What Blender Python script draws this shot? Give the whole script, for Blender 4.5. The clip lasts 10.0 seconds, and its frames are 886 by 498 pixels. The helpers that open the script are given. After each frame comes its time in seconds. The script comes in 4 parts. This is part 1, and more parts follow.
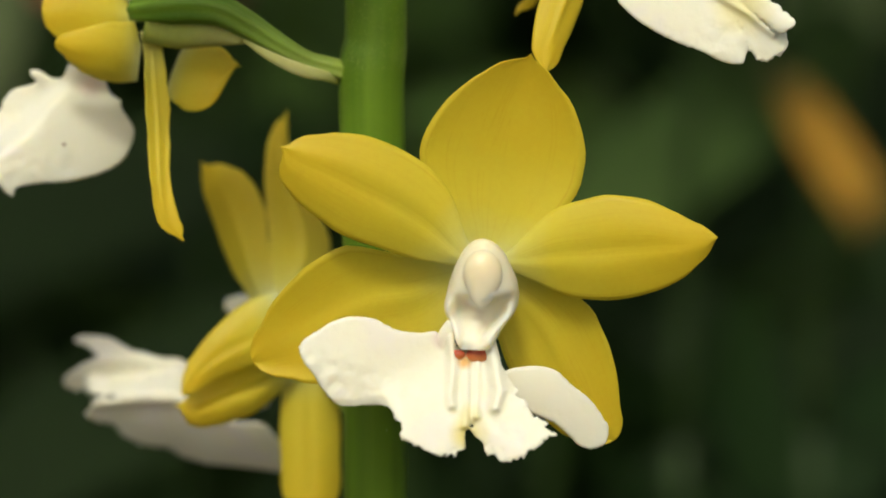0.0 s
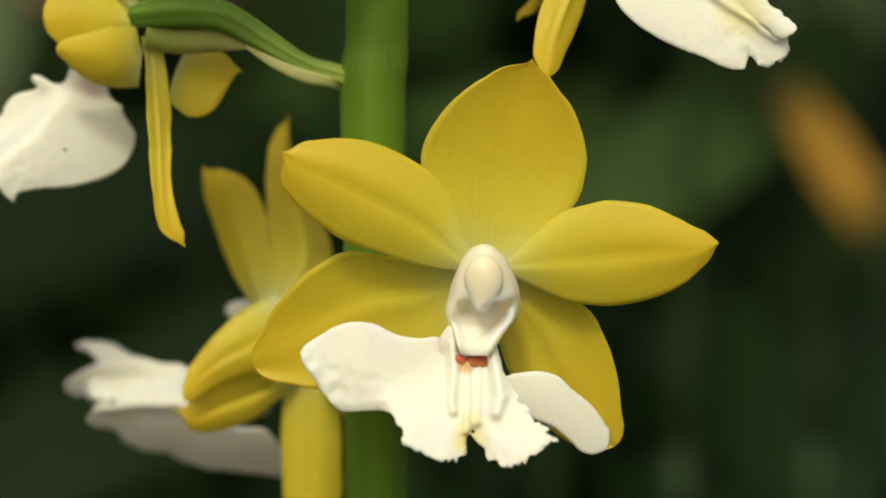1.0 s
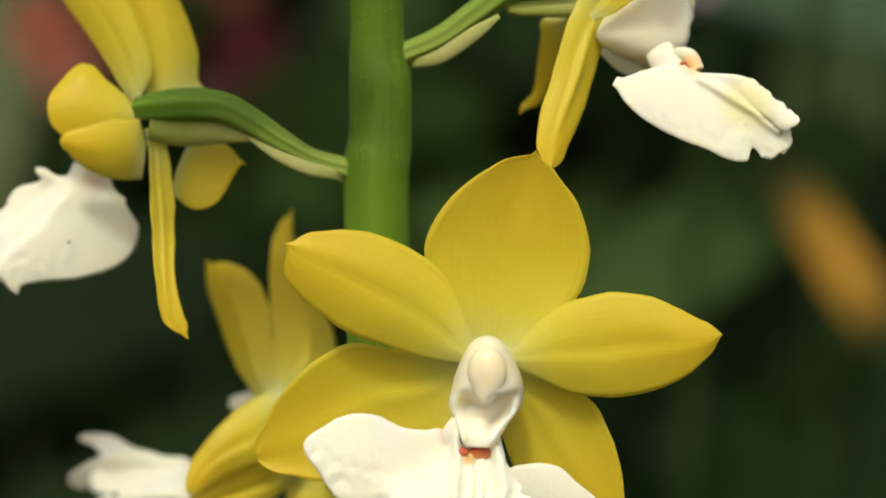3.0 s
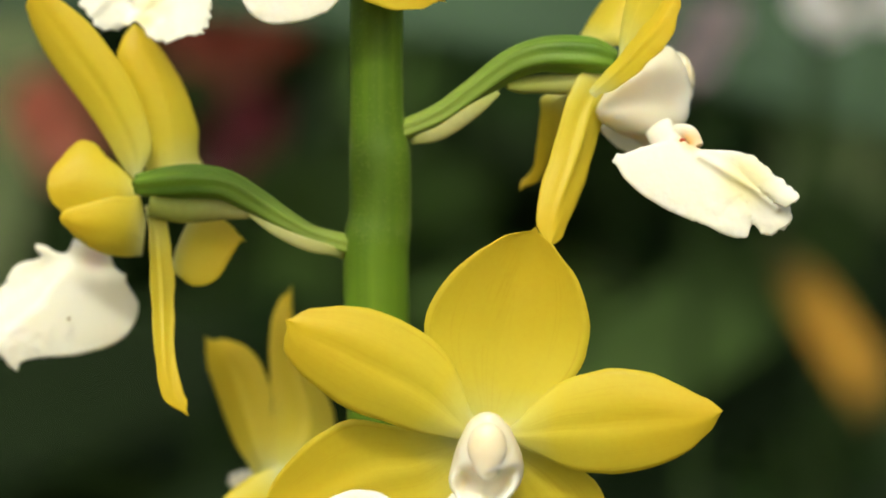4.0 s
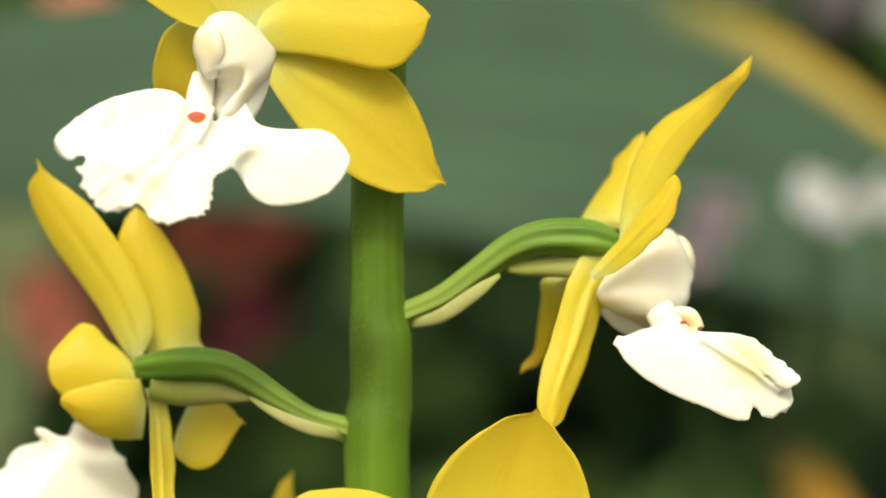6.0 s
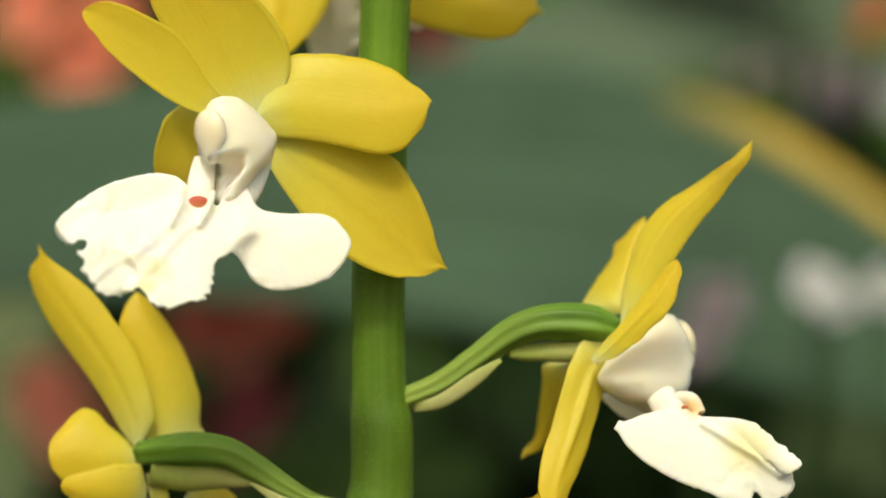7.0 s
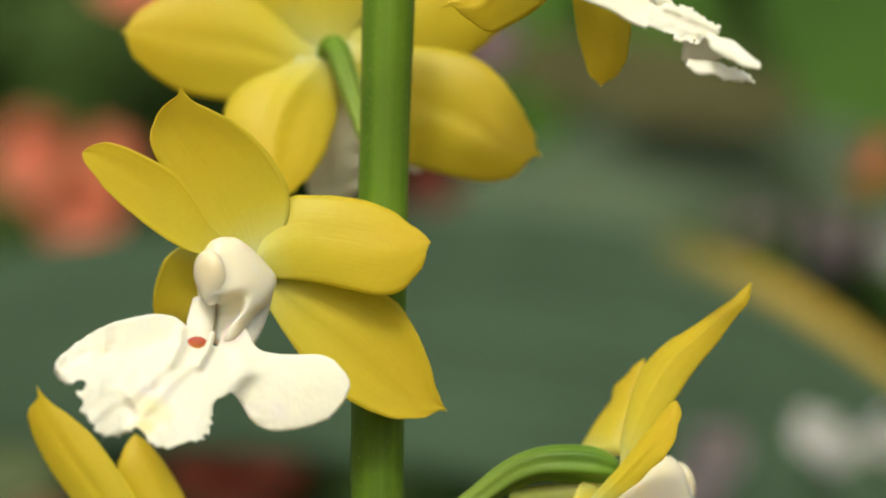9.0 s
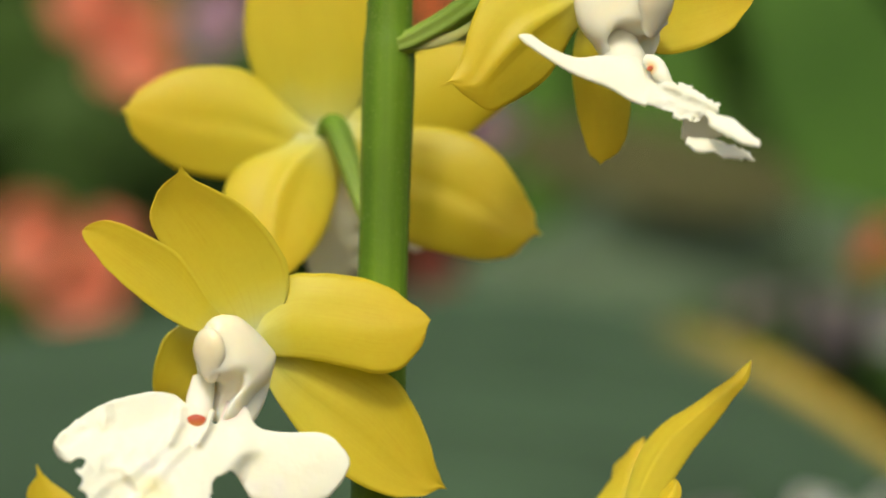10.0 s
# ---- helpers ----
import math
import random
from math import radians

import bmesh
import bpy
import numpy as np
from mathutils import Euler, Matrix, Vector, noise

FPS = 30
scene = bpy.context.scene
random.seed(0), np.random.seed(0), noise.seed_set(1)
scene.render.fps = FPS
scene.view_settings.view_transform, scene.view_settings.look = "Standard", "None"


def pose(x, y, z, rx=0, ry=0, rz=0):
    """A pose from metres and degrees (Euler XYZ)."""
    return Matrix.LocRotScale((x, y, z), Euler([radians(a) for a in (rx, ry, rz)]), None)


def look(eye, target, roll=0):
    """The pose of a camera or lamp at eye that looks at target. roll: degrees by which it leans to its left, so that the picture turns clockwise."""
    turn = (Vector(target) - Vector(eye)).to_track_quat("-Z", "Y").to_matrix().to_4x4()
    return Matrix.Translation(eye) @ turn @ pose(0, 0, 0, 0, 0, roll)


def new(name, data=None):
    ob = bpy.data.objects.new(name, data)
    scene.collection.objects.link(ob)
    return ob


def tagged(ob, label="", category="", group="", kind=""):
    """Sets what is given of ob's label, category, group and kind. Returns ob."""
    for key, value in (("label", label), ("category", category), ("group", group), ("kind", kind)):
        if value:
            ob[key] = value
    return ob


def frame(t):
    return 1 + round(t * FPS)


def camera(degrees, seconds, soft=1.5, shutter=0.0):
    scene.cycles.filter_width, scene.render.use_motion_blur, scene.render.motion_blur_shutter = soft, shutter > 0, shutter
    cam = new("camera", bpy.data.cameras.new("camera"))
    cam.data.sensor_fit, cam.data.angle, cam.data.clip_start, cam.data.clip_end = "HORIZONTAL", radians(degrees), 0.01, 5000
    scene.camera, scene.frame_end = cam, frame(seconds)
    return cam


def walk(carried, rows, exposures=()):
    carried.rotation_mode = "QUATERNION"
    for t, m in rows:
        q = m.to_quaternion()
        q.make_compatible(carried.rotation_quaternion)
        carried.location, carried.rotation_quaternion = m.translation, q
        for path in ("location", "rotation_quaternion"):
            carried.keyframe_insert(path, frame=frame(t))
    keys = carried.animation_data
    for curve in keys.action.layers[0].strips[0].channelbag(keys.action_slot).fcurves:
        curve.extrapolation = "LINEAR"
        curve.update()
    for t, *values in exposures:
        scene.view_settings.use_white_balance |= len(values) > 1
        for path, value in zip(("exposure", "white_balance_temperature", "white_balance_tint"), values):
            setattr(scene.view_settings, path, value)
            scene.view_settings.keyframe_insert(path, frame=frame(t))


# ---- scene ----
cam = camera(14.0, 10.0, soft=1.7)
# A shallow depth of field: sharp on the front of the flower spike.
cam.data.dof.use_dof = True
cam.data.dof.focus_distance = 0.380
cam.data.dof.aperture_fstop = 15.0
# The head tilts about a pivot 38 mm ahead of the lens.
PIVOT = (0.0, -0.355, 0.40)
ROWS = [  # seconds, pitch, yaw
    (0.0, -10.000, -0.099),
    (0.5, -9.954, -0.065),
    (1.0, -9.904, -0.076),
    (1.5, -9.784, -0.061),
    (2.0, -9.364, -0.005),
    (3.5, -7.657, -0.021),
    (4.0, -6.941, -0.019),
    (4.5, -6.117, -0.016),
    (5.0, -5.155, -0.017),
    (5.5, -4.439, -0.015),
    (7.0, -2.237, 0.012),
    (7.5, -1.547, 0.000),
    (8.0, -0.845, 0.001),
    (8.5, -0.172, 0.041),
    (9.0, 0.251, -0.003),
    (9.5, 0.877, -0.003),
    (10.0, 1.626, -0.007),
]
EXPOSURES = [(t, stops, 6800, 0) for t, stops in ((0.0, -0.30), (2.0, -0.30), (3.5, -0.05), (4.5, 0.18), (5.5, 0.43), (7.0, 0.04), (8.0, -0.16), (10.0, -0.12))]
walk(cam, [(t, pose(*PIVOT, 90 + pitch, 0, yaw) @ pose(0, 0, 0.038)) for t, pitch, yaw in ROWS], EXPOSURES)

# ---------------------------------------------------------------- light
SUN_HEIGHT, SUN_SIDE = 50.0, -9.0    # degrees above the horizon, and to the right of straight behind the camera
world = bpy.data.worlds.new("sky")
scene.world = world
world.use_nodes = True
sky = world.node_tree.nodes.new("ShaderNodeTexSky")
sky.sky_type, sky.sun_disc = "NISHITA", False
sky.sun_elevation, sky.sun_rotation = radians(SUN_HEIGHT), radians(180 - SUN_SIDE)
sky.air_density, sky.dust_density, sky.ozone_density = 1.0, 6.0, 0.2
world.node_tree.nodes["Background"].inputs["Strength"].default_value = 0.15
world.node_tree.links.new(sky.outputs[0], world.node_tree.nodes["Background"].inputs["Color"])
sun = new("sun", bpy.data.lights.new("sun", "SUN"))
sun.data.energy, sun.data.angle, sun.data.color = 1.8, radians(6.0), (1.0, 0.96, 0.85)
a, b = radians(SUN_HEIGHT), radians(SUN_SIDE)
sun.matrix_world = look((math.cos(a) * math.sin(b), -math.cos(a) * math.cos(b), math.sin(a)), (0, 0, 0))

# ---------------------------------------------------------------- materials
def material(name, rough=0.5, spec=0.4, flesh=0.0, radius=(1.0, 0.7, 0.2), reach=1.0):
    """An empty node material; flesh: how much light wanders inside it, reach: how far, in millimetres."""
    m = bpy.data.materials.new(name)
    m.use_nodes = True
    b = m.node_tree.nodes["Principled BSDF"]
    b.inputs["Roughness"].default_value = rough
    b.inputs["Specular IOR Level"].default_value = spec
    b.inputs["Subsurface Weight"].default_value = flesh
    b.inputs["Subsurface Radius"].default_value = radius
    b.inputs["Subsurface Scale"].default_value = reach * 0.001
    return m, m.node_tree.nodes, m.node_tree.links, b


def ramp(nodes, stops):
    r = nodes.new("ShaderNodeValToRGB")
    while len(r.color_ramp.elements) < len(stops):
        r.color_ramp.elements.new(0.5)
    for e, (p, c) in zip(r.color_ramp.elements, stops):
        e.position, e.color = p, (*c, 1)
    return r


def mix(nodes, links, kind, fac, a, b):
    n = nodes.new("ShaderNodeMix")
    n.data_type, n.blend_type = "RGBA", kind
    for socket, value in ((n.inputs[0], fac), (n.inputs[6], a), (n.inputs[7], b)):
        if hasattr(value, "links"):
            links.new(value, socket)
        elif isinstance(value, tuple):
            socket.default_value = (*value, 1)
        else:
            socket.default_value = value
    return n.outputs[2]


def noise_node(nodes, links, scale, detail=3.0, stretch=(1, 1, 1), coord="Object"):
    tc, mp, n = nodes.new("ShaderNodeTexCoord"), nodes.new("ShaderNodeMapping"), nodes.new("ShaderNodeTexNoise")
    mp.inputs["Scale"].default_value = stretch
    links.new(tc.outputs[coord], mp.inputs[0])
    links.new(mp.outputs[0], n.inputs["Vector"])
    n.inputs["Scale"].default_value, n.inputs["Detail"].default_value = scale, detail
    return n


def bump(nodes, links, bsdf, height, strength, distance):
    n = nodes.new("ShaderNodeBump")
    n.inputs["Strength"].default_value, n.inputs["Distance"].default_value = strength, distance
    links.new(height, n.inputs["Height"])
    links.new(n.outputs[0], bsdf.inputs["Normal"])


def petal_material(name, stops, vein, grain=0.12, flesh=0.25, rough=0.42, spec=0.35, glow=0.5, vein_strength=0.35, relief=0.16, reach=0.9, radius=(1.0, 0.75, 0.35), ripe=(1.0, 0.97, 0.92)):
    """Colour runs from base to tip by stops; a few fine veins run lengthwise, and ripe tints broad patches."""
    m, N, L, b = material(name, rough, spec, flesh, radius, reach)
    uv, sep = N.new("ShaderNodeUVMap"), N.new("ShaderNodeSeparateXYZ")
    uv.uv_map = "UVMap"
    L.new(uv.outputs[0], sep.inputs[0])
    patch = noise_node(N, L, 180, 2)
    shift = N.new("ShaderNodeMath")
    shift.operation = "MULTIPLY_ADD"
    L.new(patch.outputs[0], shift.inputs[0])
    shift.inputs[1].default_value = 0.16
    L.new(sep.outputs[0], shift.inputs[2])
    r = ramp(N, stops)
    L.new(shift.outputs[0], r.inputs[0])
    lines = noise_node(N, L, 1.0, 1, (0.7, 11, 1), "UV")
    band = ramp(N, [(0.40, (0, 0, 0)), (0.452, (0.22, 0.22, 0.22)), (0.465, (1, 1, 1)), (0.478, (0.22, 0.22, 0.22)), (0.54, (0, 0, 0))])
    L.new(lines.outputs[0], band.inputs[0])
    worn = noise_node(N, L, 1.0, 2, (3.2, 2.4, 1), "UV")
    gap = ramp(N, [(0.42, (0.1, 0.1, 0.1)), (0.62, (1, 1, 1))])
    L.new(worn.outputs[0], gap.inputs[0])
    fac = N.new("ShaderNodeMath")
    fac.operation = "MULTIPLY"
    L.new(band.outputs[0], fac.inputs[0])
    L.new(gap.outputs[0], fac.inputs[1])
    weak = N.new("ShaderNodeMath")
    weak.operation = "MULTIPLY"
    L.new(fac.outputs[0], weak.inputs[0])
    weak.inputs[1].default_value = vein_strength
    col = mix(N, L, "MULTIPLY", weak.outputs[0], r.outputs[0], vein)
    blotch = ramp(N, [(0.35, (0, 0, 0)), (0.7, (1, 1, 1))])
    L.new(noise_node(N, L, 70, 3).outputs[0], blotch.inputs[0])
    col = mix(N, L, "MULTIPLY", mix(N, L, "MIX", blotch.outputs[0], (0.0, 0.0, 0.0), (0.5, 0.5, 0.5)), col, ripe)
    speck = noise_node(N, L, 1500, 2)
    col = mix(N, L, "OVERLAY", grain, col, speck.outputs[0])
    L.new(col, b.inputs["Base Color"])
    cells = noise_node(N, L, 5200, 2)
    soft = noise_node(N, L, 1.0, 2, (1.6, 24, 1), "UV")
    mixh = mix(N, L, "ADD", 0.35, soft.outputs[0], speck.outputs[0])
    mixh = mix(N, L, "ADD", 0.30, mixh, cells.outputs[0])
    bump(N, L, b, mixh, relief, 0.0002)
    thin, both = N.new("ShaderNodeBsdfTranslucent"), N.new("ShaderNodeMixShader")
    pale = N.new("ShaderNodeGamma")
    pale.inputs["Gamma"].default_value = 0.5
    L.new(col, pale.inputs["Color"])
    L.new(pale.outputs[0], thin.inputs["Color"])
    both.inputs[0].default_value = glow
    L.new(b.outputs[0], both.inputs[1])
    L.new(thin.outputs[0], both.inputs[2])
    L.new(both.outputs[0], N["Material Output"].inputs["Surface"])
    return m


def leaf_material(name, dark, light, edge=None, rough=0.6, veins=26, start=0.80, spec=0.12):
    """A parallel-veined leaf, with an off-colour margin where edge is given."""
    m, N, L, b = material(name, rough, spec, 0.12, (0.5, 1.0, 0.2), 1.0)
    patch = noise_node(N, L, 14, 4)
    r = ramp(N, [(0.3, dark), (0.7, light)])
    L.new(patch.outputs[0], r.inputs[0])
    lines = noise_node(N, L, 1.0, 2, (1.2, veins, 1), "UV")
    col = mix(N, L, "OVERLAY", 0.5, r.outputs[0], lines.outputs[0])
    if edge:
        uv, sep = N.new("ShaderNodeUVMap"), N.new("ShaderNodeSeparateXYZ")
        uv.uv_map = "UVMap"
        L.new(uv.outputs[0], sep.inputs[0])
        wob = N.new("ShaderNodeMath")
        wob.operation = "MULTIPLY_ADD"
        L.new(patch.outputs[0], wob.inputs[0])
        wob.inputs[1].default_value = 0.10
        L.new(sep.outputs[1], wob.inputs[2])
        e = ramp(N, [(start, (0, 0, 0)), (start + 0.07, (1, 1, 1))])
        L.new(wob.outputs[0], e.inputs[0])
        near = ramp(N, [(0.23, (1, 1, 1)), (0.34, (0, 0, 0))])
        L.new(sep.outputs[0], near.inputs[0])
        both = mix(N, L, "MULTIPLY", 1.0, e.outputs[0], near.outputs[0])
        col = mix(N, L, "MIX", both, col, edge)
    L.new(col, b.inputs["Base Color"])
    bump(N, L, b, lines.outputs[0], 0.4, 0.0008)
    return m


YELLOW = petal_material("yellow_petal", [(0.09, (0.74, 0.76, 0.40)), (0.18, (0.76, 0.72, 0.18)), (0.33, (0.80, 0.69, 0.075)), (0.6, (0.81, 0.665, 0.058)), (1.0, (0.83, 0.635, 0.048))], (0.80, 0.66, 0.40), 0.10, vein_strength=0.5, relief=0.17, ripe=(1.0, 0.96, 0.80))


def lip_material(stains=()):
    """White fleshy lip: faint blush in patches, fine grain, slightly translucent; stains: (place, reach, colour), in millimetres."""
    m, N, L, b = material("white_lip", 0.5, 0.3, 0.35, (1.0, 0.85, 0.6), 0.8)
    patch = noise_node(N, L, 160, 3)
    r = ramp(N, [(0.30, (0.90, 0.86, 0.80)), (0.45, (0.92, 0.895, 0.75)), (0.75, (0.90, 0.90, 0.79))])
    L.new(patch.outputs[0], r.inputs[0])
    grain = noise_node(N, L, 1400, 3)
    col = mix(N, L, "OVERLAY", 0.05, r.outputs[0], grain.outputs[0])
    for place, reach, colour in stains:
        tc, far, fade = N.new("ShaderNodeTexCoord"), N.new("ShaderNodeVectorMath"), N.new("ShaderNodeMapRange")
        far.operation, fade.interpolation_type = "DISTANCE", "SMOOTHSTEP"
        L.new(tc.outputs["Object"], far.inputs[0])
        far.inputs[1].default_value = tuple(c * 0.001 for c in place)
        L.new(far.outputs["Value"], fade.inputs["Value"])
        for socket, value in (("From Min", 0.0002 * reach), ("From Max", 0.001 * reach), ("To Min", 0.9), ("To Max", 0.0)):
            fade.inputs[socket].default_value = value
        col = mix(N, L, "MIX", fade.outputs[0], col, colour)
    L.new(col, b.inputs["Base Color"])
    folds = noise_node(N, L, 420, 3)
    bump(N, L, b, mix(N, L, "ADD", 0.4, folds.outputs[0], grain.outputs[0]), 0.35, 0.0004)
    thin, both = N.new("ShaderNodeBsdfTranslucent"), N.new("ShaderNodeMixShader")
    L.new(col, thin.inputs["Color"])
    both.inputs[0].default_value = 0.22
    L.new(b.outputs[0], both.inputs[1])
    L.new(thin.outputs[0], both.inputs[2])
    L.new(both.outputs[0], N["Material Output"].inputs["Surface"])
    return m


WHITE = lip_material()
CREAM = petal_material("cream_column", [(0.0, (0.74, 0.71, 0.50)), (0.5, (0.78, 0.73, 0.55)), (0.9, (0.82, 0.79, 0.66)), (1.0, (0.82, 0.78, 0.62))], (0.95, 0.90, 0.80), 0.05, 1.0, 0.38, 0.35, glow=0.0, vein_strength=0.2, reach=2.4, radius=(1.0, 0.85, 0.6))
RED = petal_material("throat_red", [(0.0, (0.36, 0.05, 0.03)), (0.5, (0.42, 0.08, 0.04)), (1.0, (0.65, 0.30, 0.08))], (0.8, 0.5, 0.4), 0.1, 0.4, glow=0.0)
CAP = petal_material("waxy_cap", [(0.0, (0.76, 0.70, 0.52)), (0.5, (0.73, 0.65, 0.45)), (0.8, (0.78, 0.72, 0.55)), (1.0, (0.86, 0.82, 0.68))], (0.95, 0.90, 0.80), 0.05, 1.0, 0.26, 0.45, glow=0.0, vein_strength=0.1, reach=1.4, radius=(0.9, 0.8, 0.6))
BROWN = petal_material("brown_blemish", [(0.0, (0.30, 0.20, 0.13)), (1.0, (0.30, 0.20, 0.13))], (0.7, 0.6, 0.5), 0.1, 0.1, glow=0.0)
PALE = petal_material("pale_spur", [(0.0, (0.34, 0.37, 0.12)), (0.5, (0.40, 0.40, 0.17)), (1.0, (0.32, 0.36, 0.11))], (0.8, 0.78, 0.6), 0.1, 0.45, rough=0.6, spec=0.15, glow=0.0)
SPUR = petal_material("green_spur", [(0.0, (0.26, 0.31, 0.06)), (0.5, (0.30, 0.34, 0.08)), (1.0, (0.36, 0.37, 0.13))], (0.8, 0.8, 0.6), 0.1, 0.5, rough=0.6, spec=0.15, glow=0.0)


def green_stalk(name, dark, light, strips, foot=None):
    """A ribbed stalk; foot: the paler colour of its lower end."""
    m, N, L, b = material(name, 0.50, 0.3, 0.25, (0.6, 1.0, 0.2), 0.8)
    lines = noise_node(N, L, 1.0, 3, (1.5, strips, 1), "UV")
    r = ramp(N, [(0.32, dark), (0.68, light)])
    L.new(lines.outputs[0], r.inputs[0])
    patch = noise_node(N, L, 90, 3)
    col = mix(N, L, "OVERLAY", 0.35, r.outputs[0], patch.outputs[0])
    if foot:
        uv, sep = N.new("ShaderNodeUVMap"), N.new("ShaderNodeSeparateXYZ")
        uv.uv_map = "UVMap"
        L.new(uv.outputs[0], sep.inputs[0])
        e = ramp(N, [(0.12, (0.85, 0.85, 0.85)), (0.75, (0, 0, 0))])
        L.new(sep.outputs[0], e.inputs[0])
        col = mix(N, L, "MIX", e.outputs[0], col, foot)
    L.new(col, b.inputs["Base Color"])
    fine = noise_node(N, L, 2600, 2)
    bump(N, L, b, mix(N, L, "ADD", 0.5, lines.outputs[0], fine.outputs[0]), 0.35, 0.0003)
    return m


STEM = green_stalk("green_stem", (0.082, 0.160, 0.009), (0.125, 0.222, 0.014), 12)
STALK = green_stalk("green_stalk", (0.070, 0.150, 0.010), (0.155, 0.275, 0.026), 9, (0.27, 0.35, 0.07))
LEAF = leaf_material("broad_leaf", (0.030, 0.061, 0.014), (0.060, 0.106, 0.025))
LEAF_DRY_EDGE = leaf_material("broad_leaf_yellowing", (0.027, 0.054, 0.030), (0.046, 0.086, 0.048), (0.38, 0.27, 0.045), start=0.905)
LEAF_LIVE = leaf_material("fresh_green_leaf", (0.034, 0.085, 0.012), (0.065, 0.140, 0.021))
# The deep shade low in the bed is put into this near-black leaf colour.
LEAF_SHADE_TINTED = leaf_material("shade_tinted_leaf", (0.005, 0.015, 0.003), (0.013, 0.029, 0.006))
LEAF_GREY = leaf_material("grey_green_leaf", (0.07, 0.10, 0.043), (0.12, 0.15, 0.073))
LEAF_PALE = leaf_material("pale_green_leaf", (0.082, 0.128, 0.078), (0.128, 0.180, 0.112))
LEAF_TAN = leaf_material("drying_leaf", (0.085, 0.085, 0.035), (0.135, 0.132, 0.058))
STALK_DARK = green_stalk("dark_stalk", (0.015, 0.035, 0.008), (0.035, 0.065, 0.015), 8)


def withering_leaf_material():
    """Green at the stalk, amber towards the tip."""
    m = leaf_material("withering_leaf", (0.29, 0.155, 0.018), (0.36, 0.21, 0.035))
    N, L = m.node_tree.nodes, m.node_tree.links
    b = N["Principled BSDF"]
    old = b.inputs["Base Color"].links[0].from_socket
    uv, sep = N.new("ShaderNodeUVMap"), N.new("ShaderNodeSeparateXYZ")
    uv.uv_map = "UVMap"
    L.new(uv.outputs[0], sep.inputs[0])
    r = ramp(N, [(0.50, (0, 0, 0)), (0.64, (1, 1, 1)), (0.78, (0.9, 0.9, 0.9)), (0.91, (0.05, 0.05, 0.05))])
    L.new(sep.outputs[0], r.inputs[0])
    L.new(mix(N, L, "MIX", r.outputs[0], (0.012, 0.025, 0.008), old), b.inputs["Base Color"])
    return m


LEAF_OLD = withering_leaf_material()


def blossom_material(name, deep, pale):
    return petal_material(name, [(0.0, deep), (0.35, pale), (1.0, pale)], (0.85, 0.75, 0.75), 0.1, 0.3)


BLOOM = {
    "salmon": blossom_material("salmon_blossom", (0.70, 0.18, 0.11), (0.88, 0.32, 0.20)),
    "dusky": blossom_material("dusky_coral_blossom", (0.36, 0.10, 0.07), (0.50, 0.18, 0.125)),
    # The two reds are darkened: the shade on them is part of the colour.
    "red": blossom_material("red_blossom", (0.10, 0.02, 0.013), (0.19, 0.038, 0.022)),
    "dark red": blossom_material("shade_tinted_red_blossom", (0.06, 0.010, 0.014), (0.12, 0.02, 0.03)),
    "white": blossom_material("white_blossom", (0.58, 0.60, 0.52), (0.68, 0.68, 0.69)),
    "mauve": blossom_material("mauve_blossom", (0.30, 0.17, 0.25), (0.46, 0.29, 0.39)),
    "grey": blossom_material("pale_mauve_blossom", (0.22, 0.18, 0.21), (0.33, 0.28, 0.31)),
    "orange": blossom_material("orange_blossom", (0.55, 0.12, 0.04), (0.75, 0.20, 0.07)),
}
m, N, L, b = material("dark_soil", 0.95, 0.2)
clod = noise_node(N, L, 45, 6)
tone = ramp(N, [(0.3, (0.018, 0.013, 0.009)), (0.7, (0.06, 0.042, 0.028))])
L.new(clod.outputs[0], tone.inputs[0])
L.new(tone.outputs[0], b.inputs["Base Color"])
bump(N, L, b, clod.outputs[0], 0.8, 0.01)
SOIL = m


# ---------------------------------------------------------------- builders
MM = 0.001
FRONT = Vector((0, -1, 0))


def mesh_object(name, verts, faces, uvs, material, parent=None, label="", smooth=True):
    """One mesh object, its points in millimetres."""
    me = bpy.data.meshes.new(name)
    me.from_pydata([tuple(c * MM for c in v) for v in verts], [], faces)
    layer = me.uv_layers.new(name="UVMap")
    loops = np.empty(len(me.loops), dtype=np.int32)
    me.loops.foreach_get("vertex_index", loops)
    layer.data.foreach_set("uv", np.asarray(uvs, dtype=np.float32)[loops].ravel())
    me.polygons.foreach_set("use_smooth", [smooth] * len(me.polygons))
    me.materials.append(material)
    me.validate()
    me.update()
    ob = new(name, me)
    if parent:
        ob.parent = parent
    return tagged(ob, label=label) if label else ob


def joined(*pieces):
    """Several (verts, faces, uvs) as one."""
    verts, faces, uvs = [], [], []
    for v, f, u in pieces:
        n = len(verts)
        verts += list(v)
        faces += [tuple(i + n for i in q) for q in f]
        uvs += list(u)
    return verts, faces, uvs


def swell(s, peak, blunt, point):
    """Half-width of a petal at s from base (0) to tip (1), with its greatest width 1 at peak."""
    q = 1 - point
    x = min(max(s / q, 0.0), 1.0)
    a, b = peak * blunt, (1 - peak) * blunt
    top = (peak ** a) * ((1 - peak) ** b)
    w = (max(x, 0.0) ** a) * (max(1 - x, 0.0) ** b) / top
    fine = point * 1.6 * min(1.0, (1 - s) / max(point, 0.001)) if s > 0.5 else 0.0
    return max(w, fine, 0.012)


STATIONS = (0.0, 0.1, 0.25, 0.4, 0.55, 0.7, 0.82, 0.92)


